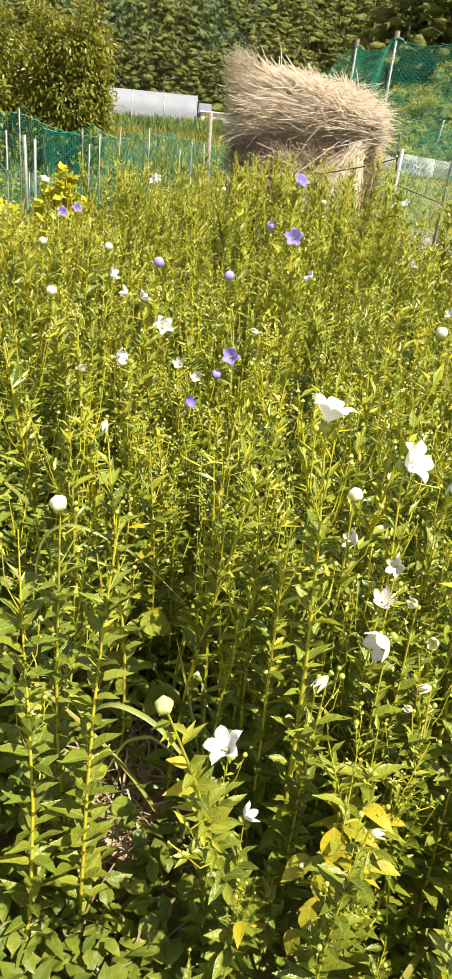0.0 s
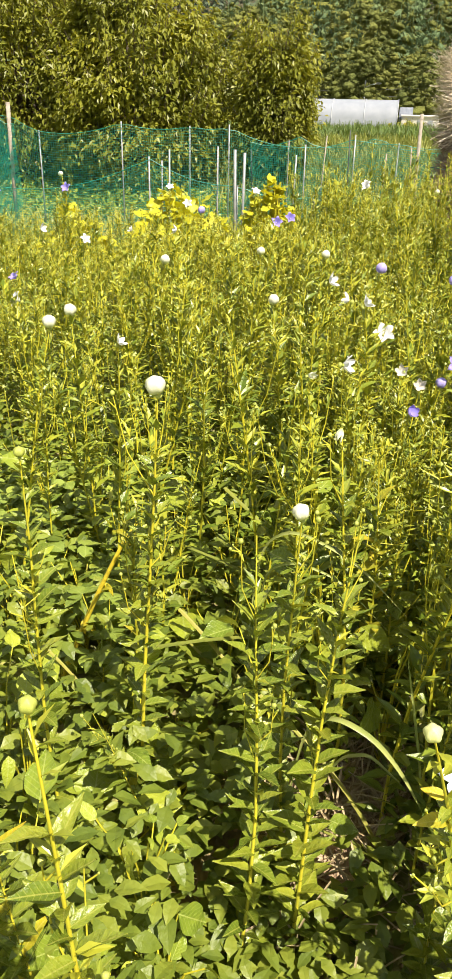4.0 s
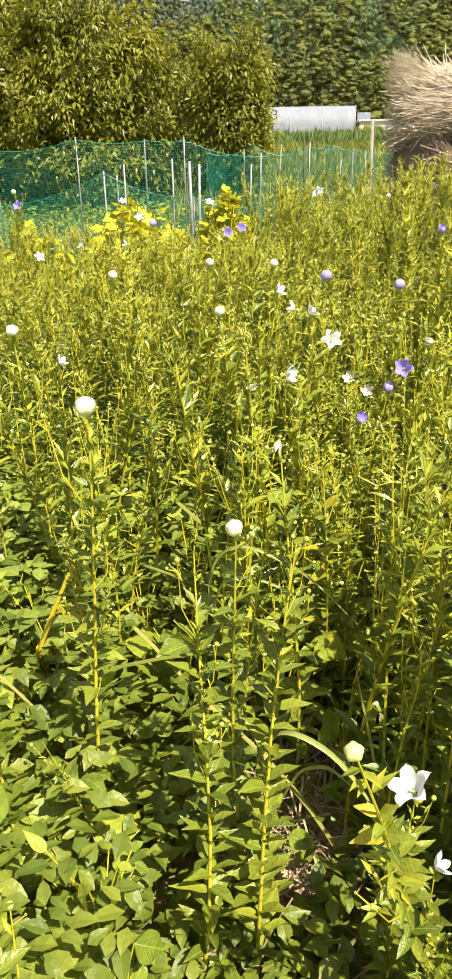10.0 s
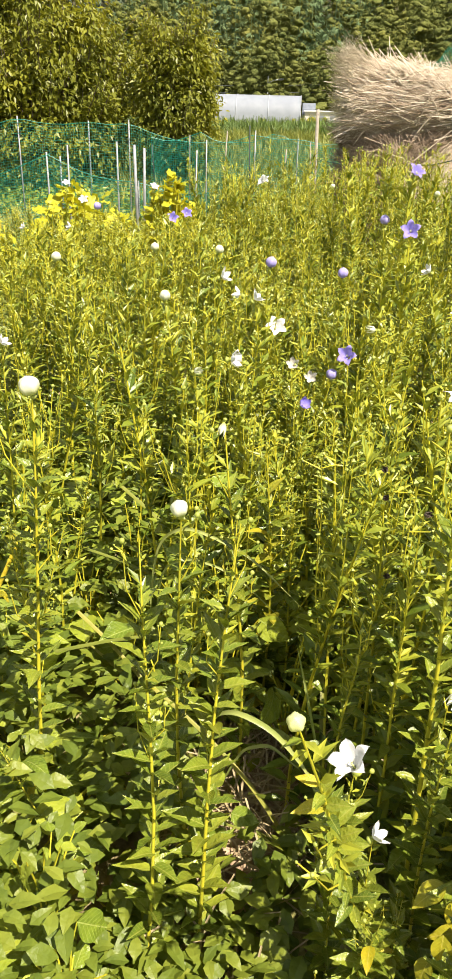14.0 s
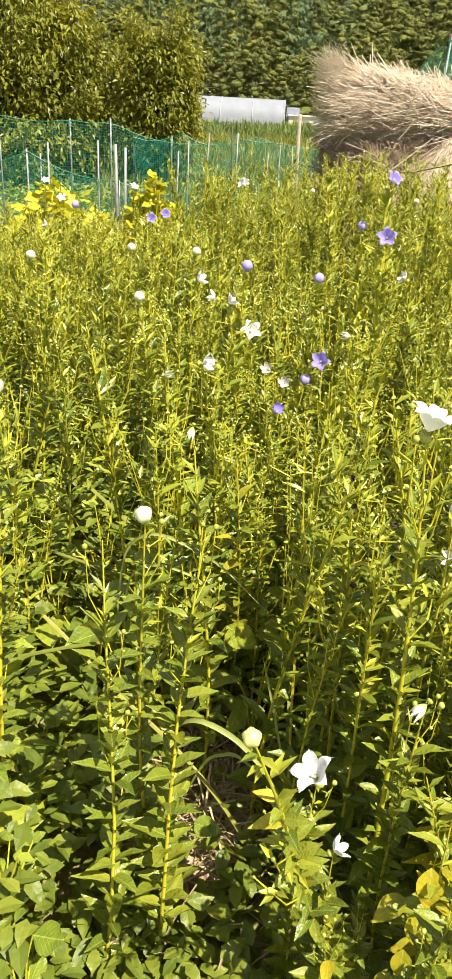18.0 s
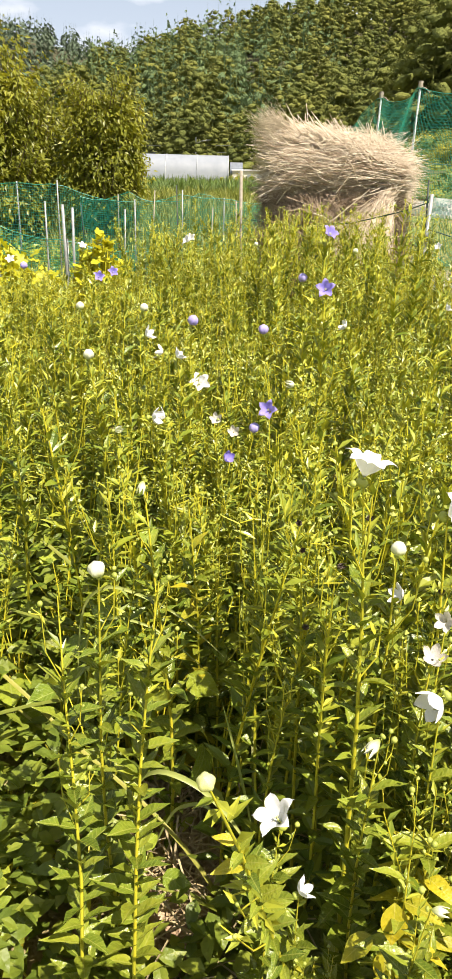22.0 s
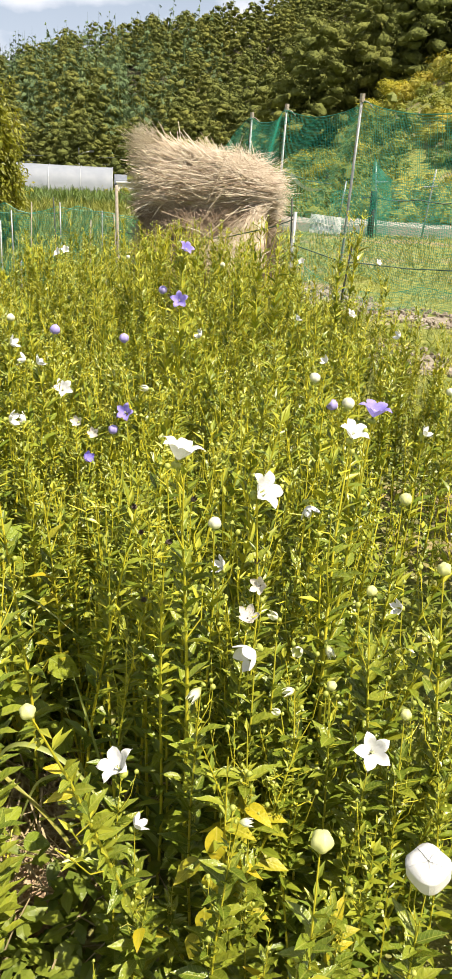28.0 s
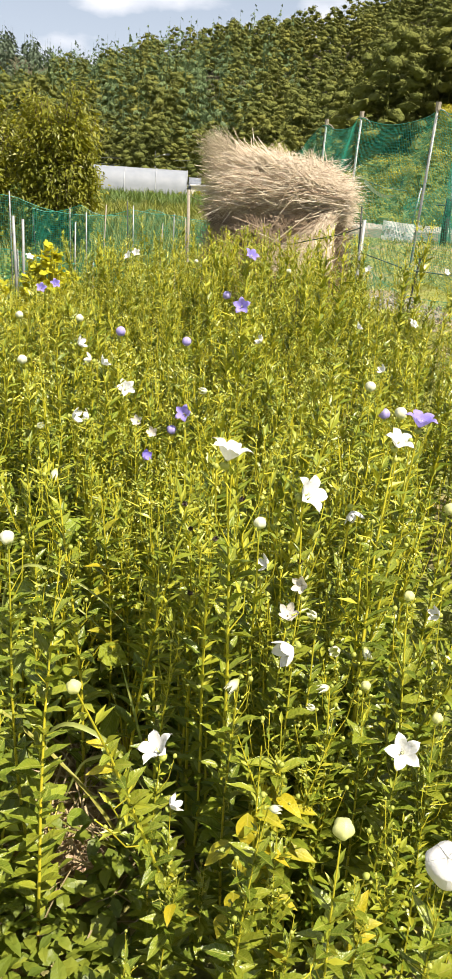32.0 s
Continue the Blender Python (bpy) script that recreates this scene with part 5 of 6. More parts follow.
def mid_plant(kind, label, x, y, tall, spin, tilt=(0.0, 0.0)):
    r = MID_RECIPES[kind]
    m = Matrix.Translation((x, y, float(height(x, y)))) @ leaning(tilt) @ Matrix.Rotation(spin, 4, "Z") @ Matrix.Scale(tall, 4)
    t = thing("balloon_flower", label, "plant", "balloon flowers in the bed", m)
    for n, me in zip(("stem", "foliage", "upper_foliage", "inflorescence"), MID_MESH[kind]):
        ob = part(n, me, t)
        if n != "stem":
            tagged(ob, kind="stuff")
    return t, m, r["top"]


# points whose fore stems are cut low to fit the camera's view: squash, then blooms
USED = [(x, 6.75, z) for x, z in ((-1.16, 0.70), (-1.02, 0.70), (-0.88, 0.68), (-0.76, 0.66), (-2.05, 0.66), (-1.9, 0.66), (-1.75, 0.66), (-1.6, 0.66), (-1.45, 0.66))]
COUNT = [0]


def flowering(x, y, z, kind, size, near=None, face=None):
    """A plant whose bloom stands at x, y, z."""
    COUNT[0] += 1
    c = COUNT[0]
    close = math.hypot(x, y) < 1.45 if near is None else near
    z0 = float(height(x, y))
    tall = (z - z0) / 0.97
    spin = c * 2.1
    rs = NEAR_RECIPES if close else MID_RECIPES
    k = c % len(rs)
    top = Vector(rs[k]["top"]) * tall
    top = Matrix.Rotation(spin, 3, "Z") @ top
    make = near_plant if close else mid_plant
    t, m, _ = make(k, PLANT_LOOKS[kind], x - top.x, y - top.y, tall, spin)
    add_flower(t, kind, size / tall, rs[k]["top"], random.Random(c), face)
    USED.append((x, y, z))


flowering(0.41, 1.04, 1.02, "star", 0.064, face=(0.55, -0.55, 0.55))
flowering(0.26, 0.96, 1.11, "star", 0.064, face=(0.25, 0.05, 1))
flowering(0.52, 1.10, 0.97, "side", 0.05, face=(0.3, -0.5, -0.7))
flowering(0.57, 1.04, 1.12, "star", 0.048, face=(0.2, -0.4, 0.9))
flowering(0.62, 1.08, 1.15, "violet_star", 0.052, face=(0.1, -0.15, 1))
flowering(0.40, 0.91, 0.78, "bell", 0.058, face=(-0.8, -0.4, -0.25))
flowering(0.49, 0.95, 0.75, "closed", 0.040)
flowering(0.54, 0.95, 0.76, "closed", 0.031)
flowering(0.30, 0.85, 0.75, "closed", 0.035)
flowering(0.46, 0.85, 0.74, "closed", 0.029)
flowering(0.44, 0.85, 0.69, "closed", 0.024)
flowering(0.17, 0.88, 0.56, "star", 0.062, face=(-0.45, -0.15, 0.8))
flowering(0.19, 0.77, 0.54, "side", 0.040)
flowering(0.34, 0.66, 0.65, "closed", 0.026)
flowering(0.41, 0.49, 0.77, "pale_balloon", 0.030)
flowering(0.58, 0.52, 0.66, "cup", 0.060, face=(-0.2, -0.15, 1))
flowering(0.59, 0.80, 0.64, "star", 0.056, face=(-0.1, -0.6, 0.6))
flowering(0.67, 0.95, 0.83, "side", 0.035)
flowering(0.69, 0.85, 0.96, "pale_balloon", 0.024)
flowering(0.75, 1.20, 0.93, "pale_balloon", 0.028)
flowering(0.59, 0.90, 0.89, "pale_balloon", 0.020)
flowering(0.64, 0.80, 0.71, "pale_balloon", 0.020)
flowering(0.52, 0.85, 0.74, "pale_balloon", 0.018)
flowering(0.39, 0.95, 0.82, "faded", 0.046)
flowering(0.42, 1.00, 0.86, "faded", 0.040)
flowering(0.36, 1.05, 0.87, "side", 0.042)
flowering(0.44, 0.93, 0.83, "closed", 0.030)
flowering(0.33, 1.00, 0.97, "balloon", 0.024)
flowering(-0.39, 1.17, 1.04, "balloon", 0.036)
flowering(-0.12, 1.01, 0.92, "balloon", 0.028)
flowering(-0.30, 0.43, 1.02, "green", 0.017)
flowering(1.18, 3.10, 1.00, "star", 0.045)
flowering(1.26, 2.67, 1.00, "side", 0.050)
flowering(0.92, 2.99, 1.00, "side", 0.045)
flowering(1.33, 2.30, 0.87, "balloon", 0.030)
flowering(1.41, 2.40, 0.89, "balloon", 0.030)
flowering(0.48, 2.60, 1.00, "side", 0.050)
flowering(0.39, 2.52, 1.13, "violet_star", 0.055)
flowering(0.44, 2.95, 1.25, "violet_star", 0.055)
flowering(-0.14, 4.60, 1.07, "star", 0.055)
flowering(-0.07, 2.20, 0.98, "side", 0.050)
flowering(-0.01, 2.40, 0.84, "star", 0.060)
flowering(-0.04, 2.50, 1.00, "violet_balloon", 0.036)
flowering(0.20, 2.10, 0.85, "violet_star", 0.050)
flowering(0.16, 2.10, 0.78, "violet_balloon", 0.032)
flowering(0.08, 2.00, 0.74, "violet_bell", 0.040)
flowering(0.05, 2.10, 0.82, "faded", 0.044)
flowering(0.10, 2.05, 0.79, "faded", 0.042)
flowering(-0.09, 2.00, 0.85, "side", 0.050)
flowering(0.27, 2.10, 0.92, "closed", 0.040)
flowering(0.20, 2.60, 0.97, "violet_balloon", 0.036)
flowering(0.36, 3.00, 1.09, "violet_balloon", 0.036)
flowering(1.53, 5.51, 1.00, "star", 0.050)
flowering(2.10, 5.53, 1.00, "star", 0.050)
flowering(0.84, 2.19, 1.00, "side", 0.040)
flowering(0.75, 2.00, 1.00, "balloon", 0.034)
flowering(0.75, 1.65, 1.00, "balloon", 0.034)
flowering(0.71, 1.64, 1.00, "violet_balloon", 0.030)
flowering(0.86, 4.89, 1.00, "balloon", 0.034)
flowering(0.27, 5.23, 1.00, "balloon", 0.030)
flowering(0.89, 1.47, 1.00, "side", 0.040)
flowering(-2.41, 4.71, 0.95, "violet_star", 0.060)
flowering(-2.07, 5.04, 0.95, "violet_star", 0.060)
flowering(-2.45, 5.90, 0.95, "balloon", 0.040)
flowering(-1.62, 3.55, 0.95, "side", 0.050)
flowering(-1.81, 4.60, 0.71, "star", 0.060)
flowering(-1.18, 3.57, 0.95, "side", 0.040)
flowering(-1.14, 4.50, 0.95, "star", 0.050)
flowering(-1.46, 5.33, 0.95, "star", 0.050)
flowering(-0.96, 3.55, 0.95, "side", 0.050)
flowering(-0.99, 4.20, 0.95, "violet_balloon", 0.040)
flowering(-0.82, 2.80, 0.95, "balloon", 0.036)
flowering(-0.50, 3.07, 0.95, "balloon", 0.034)
flowering(-0.35, 2.33, 0.95, "balloon", 0.034)
flowering(-1.70, 3.40, 0.72, "violet_star", 0.050)
flowering(-1.45, 2.90, 0.75, "star", 0.060)
flowering(-0.87, 1.99, 0.95, "balloon", 0.036)
flowering(-0.86, 1.82, 0.95, "balloon", 0.036)
flowering(-1.81, 3.35, 0.95, "star", 0.050)
flowering(-0.65, 1.74, 0.95, "side", 0.040)
flowering(-0.20, 2.62, 0.95, "side", 0.060)
flowering(-0.12, 2.35, 0.95, "side", 0.055)
flowering(-0.10, 1.71, 0.95, "side", 0.050)
flowering(-0.08, 1.31, 0.95, "closed", 0.030)
flowering(-0.93, 5.60, 0.92, "star", 0.060)
flowering(-0.55, 3.88, 0.95, "violet_star", 0.050)
flowering(-0.51, 4.08, 0.95, "violet_star", 0.050)
flowering(-0.19, 6.10, 0.95, "star", 0.060)
flowering(-0.25, 3.03, 0.95, "balloon", 0.034)
flowering(-0.60, 1.06, 0.95, "green", 0.020)
flowering(-0.17, 1.59, 0.95, "closed", 0.030)

for x, y, z in ((0.2, 1.15, 0.95), (0.25, 1.05, 0.92), (0.42, 1.05, 0.88), (0.21, 1.2, 0.87), (0.22, 1.1, 0.78), (0.3, 1.1, 0.98)):
    flowering(x, y, z, "dried", 0.020, near=False)

mid_plant(3, "balloon flower stem that towers over its neighbours", 0.91, 3.8, 1.40, 0.7)
mid_plant(7, "balloon flower stem that towers over its neighbours", 0.97, 3.9, 1.30, 2.7)
mid_plant(5, "tall leaning balloon flower stem", 1.50, 4.45, 1.44, 1.7, (0.04, 0.0))
# the pair of tall leafy stems beside the bare patch of soil
near_plant(0, "tall leafy balloon flower stem without a bloom", -0.168, 0.855, 0.90, 0.4, 0.0, (0.025, 0.20), 1.15)
near_plant(2, "straight leafy balloon flower stem beside bare soil", -0.088, 0.915, 0.93, 1.1, 0.0, (0.02, 0.17), 1.15)
near_plant(1, "upright balloon flower stem with pale green leaves", 0.02, 1.52, 0.84, 2.2, 0.25, (-0.02, 0.0), 1.2)
LEAF_HANGING = mesh_of("leaf", *leaf(1.0, 0.62, 8, 0.25, 0.30, 0.42, 0.25), M_LEAF_AGED, True)
yellowing, _, _ = near_plant(3, "balloon flower with large hanging yellow lower leaves", 0.325, 0.77, 0.70, 1.4, 0.3, (0.02, -0.03), 1.1, 0.45, 0.6, 0.3)
back = yellowing.matrix_basis.inverted()
for x, y, z, side, rise, size in ((0.322, 0.745, 0.555, 0.1, -1.0, 0.062), (0.318, 0.745, 0.465, 0.0, -1.1, 0.060), (0.338, 0.75, 0.455, -0.5, -1.0, 0.056), (0.31, 0.745, 0.375, 0.15, -1.1, 0.052), (0.33, 0.75, 0.36, -0.9, -0.8, 0.05), (0.30, 0.75, 0.31, 0.8, -0.9, 0.05), (0.345, 0.755, 0.56, -1.0, -0.6, 0.05), (0.30, 0.75, 0.48, 1.2, -0.3, 0.058)):
    part("leaf", LEAF_HANGING, yellowing, "broad yellowing leaf", m=back @ Matrix(place(leaf_turn(math.pi - side, rise), (x, y, z), size)))
near_plant(5, "balloon flower with a few yellow leaves", 0.37, 0.82, 0.72, 3.1, 0.4, (0.03, 0.0), 1.3, 0.1, 0.6, 0.4)
near_plant(4, "leaning yellow-stemmed balloon flower", -0.28, 1.0, 0.50, 0.6, 0.1, (-0.62, 0.1), 0.9, 0.0, 0.5)
near_plant(6, "leaning yellow-stemmed balloon flower", -0.62, 1.42, 0.66, 2.6, 0.05, (0.28, 0.1), 0.8, 0.0, 0.4)
near_plant(2, "leaning leafy balloon flower stem", -0.42, 0.62, 0.62, 2.0, 0.15, (-0.25, 0.1), 1.1)
near_plant(4, "short balloon flower shoot with broad green leaves", 0.185, 0.74, 0.44, 0.9, 0.05, (-0.05, -0.05), 1.15, 0.1, 0.8, 0.3)
near_plant(1, "short balloon flower shoot with broad green leaves", 0.10, 0.70, 0.34, 2.9, 0.05, (0.05, -0.05), 1.15, 0.1, 0.8, 0.3)
near_plant(5, "short balloon flower shoot with broad green leaves", 0.24, 0.84, 0.36, 1.9, 0.05, (0.1, -0.1), 1.15, 0.1, 0.8, 0.3)
bent_lean, bent_tall = (-0.235, -0.40), 1.03
bent_foot = Vector((0.057, 0.572, 0.92)) - leaning(bent_lean) @ (Vector(NEAR_RECIPES[6]["top"]) * bent_tall)
bent, _, _ = near_plant(6, "leaning balloon flower topped by a pale green bud", bent_foot.x, bent_foot.y, bent_tall, 0.0, 0.05, bent_lean, 0.72, 0.05, 0.85, 0.1)
add_flower(bent, "pale_balloon", 0.020, NEAR_RECIPES[6]["top"], random.Random(5))


# ---- the rest of the bed ----
def bed_edge(y):
    """How far the bed reaches towards the grass path beside it."""
    # near part widened beyond the view: unseen plants added to shade the hollow
    return min(0.8 + 0.5 * y, 2.15 - 0.57 * float(smooth((y - 2.7) / 1.2)) + 0.08 * math.sin(y * 2))


def in_hollow(x, y):
    """The low, shaded strip inside the bed's edge."""
    return 1.0 < y < 2.7 and 0.30 + 0.34 * y < x < 0.62 + 0.40 * y


def bed_density(x, y):
    """Stems for each square metre of the bed."""
    if x > bed_edge(y) or y > (6.9 if x > -0.6 else 6.3) or y < (0.5 if x > 0.25 else 0.75) or math.hypot(x, y) < 0.62:
        return 0
    low_weeds = smooth((0.10 - x) / 0.25) * smooth((2.95 - 0.3 * x - y) / 0.9)
    if (x < 0.14 and y < 1.32) or (x < 0.30 and y < 1.12):
        return 0
    if in_hollow(x, y):
        return 5.0
    bare = 1 if math.hypot((x + 0.02) / 0.16, (y - 1.25) / 0.26) < 1 else 0
    open_strip = 0.35 if x < 0.50 and 1.05 < y < 1.9 else 1.0
    thick = open_strip * 0.55 + open_strip * 0.9 * max(0.0, noise.noise((x * 1.6, y * 1.6, 3.0)) + 0.5)
    return float((1 - bare) * thick * (24 - 6 * float(smooth((y - 1.8) / 2.5))) * ((1 - low_weeds) + (0.10 if x > -0.42 * y else 0.015) * low_weeds))


def fill_bed():
    rng = random.Random(81)
    spots = []
    for k in range(60000):
        y = rng.uniform(0.4, 7.1)
        x = rng.uniform(-0.62 * y - 0.9, 0.6 * y + 0.9)
        d = bed_density(x, y)
        if d <= 0 or rng.random() > d / 75:
            continue
        gap = 0.055 + 0.05 * rng.random() + 0.006 * y
        if any(abs(x - a) < gap and (x - a) ** 2 + (y - b) ** 2 < gap * gap for a, b in spots):
            continue
        spots.append((x, y))
    spots.sort(key=lambda p: math.hypot(*p))
    far = [[] for _ in MID_RECIPES]
    for k, (x, y) in enumerate(spots):
        r = math.hypot(x, y)
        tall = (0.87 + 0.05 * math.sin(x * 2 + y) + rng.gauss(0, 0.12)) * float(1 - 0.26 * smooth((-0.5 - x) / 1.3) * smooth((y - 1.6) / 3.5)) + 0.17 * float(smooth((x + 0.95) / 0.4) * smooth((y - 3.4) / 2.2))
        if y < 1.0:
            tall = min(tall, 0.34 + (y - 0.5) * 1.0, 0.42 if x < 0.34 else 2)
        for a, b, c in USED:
            # stems on the camera's sight line to these points are cut lower
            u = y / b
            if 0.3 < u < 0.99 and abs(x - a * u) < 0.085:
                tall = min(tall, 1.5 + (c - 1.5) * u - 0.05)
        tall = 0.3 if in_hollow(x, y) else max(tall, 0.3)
        tilt = (rng.gauss(0, 0.05), rng.gauss(0, 0.05))
        spin = rng.random() * 6.28
        if k < 10:
            near_plant(k % len(NEAR_RECIPES), "leafy balloon flower stem with small green buds", x, y, min(tall, 1.0), spin, 0.08, tilt)
        elif k < 215:
            mid_plant(k % len(MID_RECIPES), "slender balloon flower stem with small green buds", x, y, tall, spin, tilt)
        else:
            m = Matrix.Translation((x, y, float(height(x, y)))) @ leaning(tilt) @ Matrix.Rotation(spin, 4, "Z") @ Matrix.Scale(tall, 4)
            far[k % len(MID_RECIPES)].append(np.array(m))
    kinds = (("stems", M_STEM, lambda r: stem_arrays(r, 3)), ("leaves", M_LEAF, lambda r: leaf_arrays(r, "leaves", LEAF_FAR)), ("small_leaves", M_LEAF_TOP, lambda r: leaf_arrays(r, "small", LEAF_SLIM)), ("buds", M_BUD, lambda r: bud_arrays(r, BUD_FAR)))
    bed = thing("balloon_flower_bed", "dense stand of yellow-stemmed balloon flower plants in bud", "plants", kind="stuff")
    for name, mat, make in kinds:
        g = Geo()
        for r, mats in zip(MID_RECIPES, far):
            if mats:
                g.add(*spread(*make(r), mats))
        tagged(part(name, g.mesh(name, mat), bed), kind="stuff")


fill_bed()


# ---- weeds and grass under the flowers ----
WEED_LEAF = [mesh_of("weed_leaf", *leaf(1.0, w, 8, 0.22, c, 0.38, 0.4), M_WEED_NEAR, True) for w, c in ((0.72, 0.25), (0.60, 0.4), (0.80, 0.15), (0.46, 0.5), (0.66, 0.1))]


def weed(x, y, tall, n, size, seed):
    rng = random.Random(seed)
    t = thing("broadleaf_weed", "low green broad-leaved weed under the flowers", "weed", "broad-leaved weeds", place(p=(x, y, float(height(x, y)))))
    g = Geo()
    for k in range(n):
        a, u = rng.random() * 6.28, rng.uniform(0.35, 1.0)
        r = 0.10 * rng.uniform(0.2, 1.0)
        p = np.array([r * math.cos(a), r * math.sin(a), tall * u])
        g.add(*tube([(0, 0, tall * u * 0.25), p * (0.5, 0.5, 0.8), p], [0.0025, 0.002, 0.0014], 4, False))
        part("weed_leaf", WEED_LEAF[rng.randrange(5)], t, m=place(leaf_turn(a - math.pi / 2 + rng.gauss(0, 0.4), rng.uniform(-0.9, 0.8), rng.gauss(0, 0.6)), p, size * rng.uniform(0.5, 1.35)))
    tagged(part("stalkwork", g.mesh("stalkwork", M_STEM), t), kind="stuff")


def fill_weeds():
    rng = random.Random(91)
    n = 0
    spots = []
    while n < 106:
        y = rng.uniform(0.62, 2.9)
        x = rng.uniform(-0.62 * y - 0.2, 0.18 - 0.05 * y)
        if math.hypot(x, y) < 0.5 or math.hypot((x + 0.01) / 0.11, (y - 1.27) / 0.19) < 1:
            continue
        if any((x - a) ** 2 + (y - b) ** 2 < 0.012 for a, b in spots):
            continue
        if (-0.27 < x < 0.04 and y < 1.02) or (-0.06 < x < 0.2 and y < 1.1):
            continue
        spots.append((x, y))
        weed(x, y, rng.uniform(0.12, 0.46), rng.randint(8, 11), rng.choice((0.045, 0.058, 0.070, 0.082, 0.095)), n)
        n += 1
    for k in range(40):
        # taller weeds in the open strip beside the bare soil
        weed(rng.uniform(-0.22, 0.42), rng.uniform(1.42, 2.1), rng.uniform(0.25, 0.58), 12, rng.choice((0.05, 0.062, 0.075)), 500 + k)
    lv, lf = leaf(1.0, 0.6, 3, 0.2, 0.3)
    mats = []
    for k in range(15000):
        y = rng.uniform(0.3, 6.8) if k % 5 < 2 else rng.uniform(0.6, 3.3)
        x = rng.uniform(-0.62 * y - 0.8, 0.85 + 0.2 * y) if k % 5 < 2 else rng.uniform(-0.62 * y - 0.3, 0.12)
        if math.hypot((x + 0.01) / 0.13, (y - 1.27) / 0.21) < 1:
            continue
        mats.append(place(leaf_turn(rng.random() * 6.28, rng.uniform(-0.4, 0.6), rng.gauss(0, 0.3)), (x, y, float(height(x, y)) + rng.uniform(0.02, 0.15 if x > 0.05 else 0.12 if x > -0.27 and y < 1.02 else 0.34)), rng.uniform(0.028, 0.062) if x > 0 else rng.uniform(0.028, 0.060)))
    tagged(new("undergrowth", mesh_of("undergrowth", *spread(lv, lf, mats), M_WEED)), "low mixed green undergrowth between the stems", "undergrowth", kind="stuff")


fill_weeds()


def three_leaf_weed(x, y, tall, seed):
    """A low weed whose stalks each carry three rounded leaves, held level."""
    rng = random.Random(seed)
    t = thing("three_leaf_weed", "low pale green weed with rounded leaves in threes", "weed", "three-leaved weeds", place(p=(x, y, float(height(x, y)))))
    g = Geo()
    for k in range(7):
        a, r = rng.random() * 6.283, rng.uniform(0.02, 0.13)
        tip = np.array([r * math.cos(a), r * math.sin(a), tall * rng.uniform(0.75, 1.1)])
        g.add(*tube([(0, 0, 0), tip * (0.4, 0.4, 0.7), tip], [0.0022, 0.0018, 0.0012], 4, False))
        for j in range(3):
            part("leaf", ROUND_LEAF, t, m=place(leaf_turn(a - math.pi / 2 + (j - 1) * 1.6, rng.uniform(-0.25, 0.2), rng.gauss(0, 0.25)), tip, rng.uniform(0.042, 0.06)))
    tagged(part("stalkwork", g.mesh("stalkwork", M_STEM), t), kind="stuff")


ROUND_LEAF = mesh_of("leaf", *leaf(1.0, 0.86, 7, 0.12, 0.15, 0.45, 0.15), M_ROUND_LEAF, True)
soy = random.Random(151)
for k in range(22):
    v = soy.random()
    three_leaf_weed(-0.84 - 0.36 * v + soy.gauss(0, 0.10), 1.58 + 0.95 * v + soy.gauss(0, 0.08), soy.uniform(0.2, 0.33), 600 + k)


def withered_stem():
    t = thing("withered_stem", "withered bright yellow leaning stem with shrivelled leaves", "plant")
    pts = [(-0.80, 1.5, 0.0), (-0.76, 1.5, 0.10), (-0.70, 1.5, 0.26), (-0.647, 1.5, 0.387), (-0.582, 1.5, 0.527), (-0.538, 1.5, 0.60)]
    part("stem", mesh_of("stem", *tube(pts, [0.007, 0.007, 0.0065, 0.006, 0.005, 0.003], 7), M_YELLOW_STEM, True), t)
    rng = random.Random(9)
    for k in range(12):
        q = np.array(pts[1 + k % 4]) + np.array([0.02 * rng.random(), 0, 0.05 * rng.random()])
        part("leaf", LEAF_YELLOW, t, m=place(leaf_turn(rng.random() * 6.28, rng.uniform(-0.8, 0.8), rng.gauss(0, 0.6)), q, rng.uniform(0.025, 0.05)))


withered_stem()


GRAVEL = ((3.3, 10.8, 0.55, 0.8), (3.85, 9.2, 0.75, 0.8), (2.85, 6.9, 0.5, 0.75))


def on_gravel(x, y):
    """Under 1 on the bare stony spots."""
    return min(math.hypot((x - a) / u, (y - b) / v) for a, b, u, v in GRAVEL)


def grass_patch(name, label, n, spot, length, material, seed, thin=0.05):
    rng = random.Random(seed)
    g = Geo()
    for k in range(n):
        x, y = spot(rng)
        if on_gravel(x, y) < rng.uniform(0.8, 1.15):
            continue
        a, ln, up = rng.random() * 6.28, length * rng.uniform(0.5, 1.3), rng.uniform(0.5, 1.45)
        v, f = leaf(1.0, thin, 3 if thin < 0.05 else 2, 0.4, rng.uniform(0.2, 0.9), 0.3)
        g.add(v, f, place(leaf_turn(a, up), (x, y, float(height(x, y)) - 0.005), ln))
    tagged(new(name, g.mesh(name, material)), label, "grass", kind="stuff")


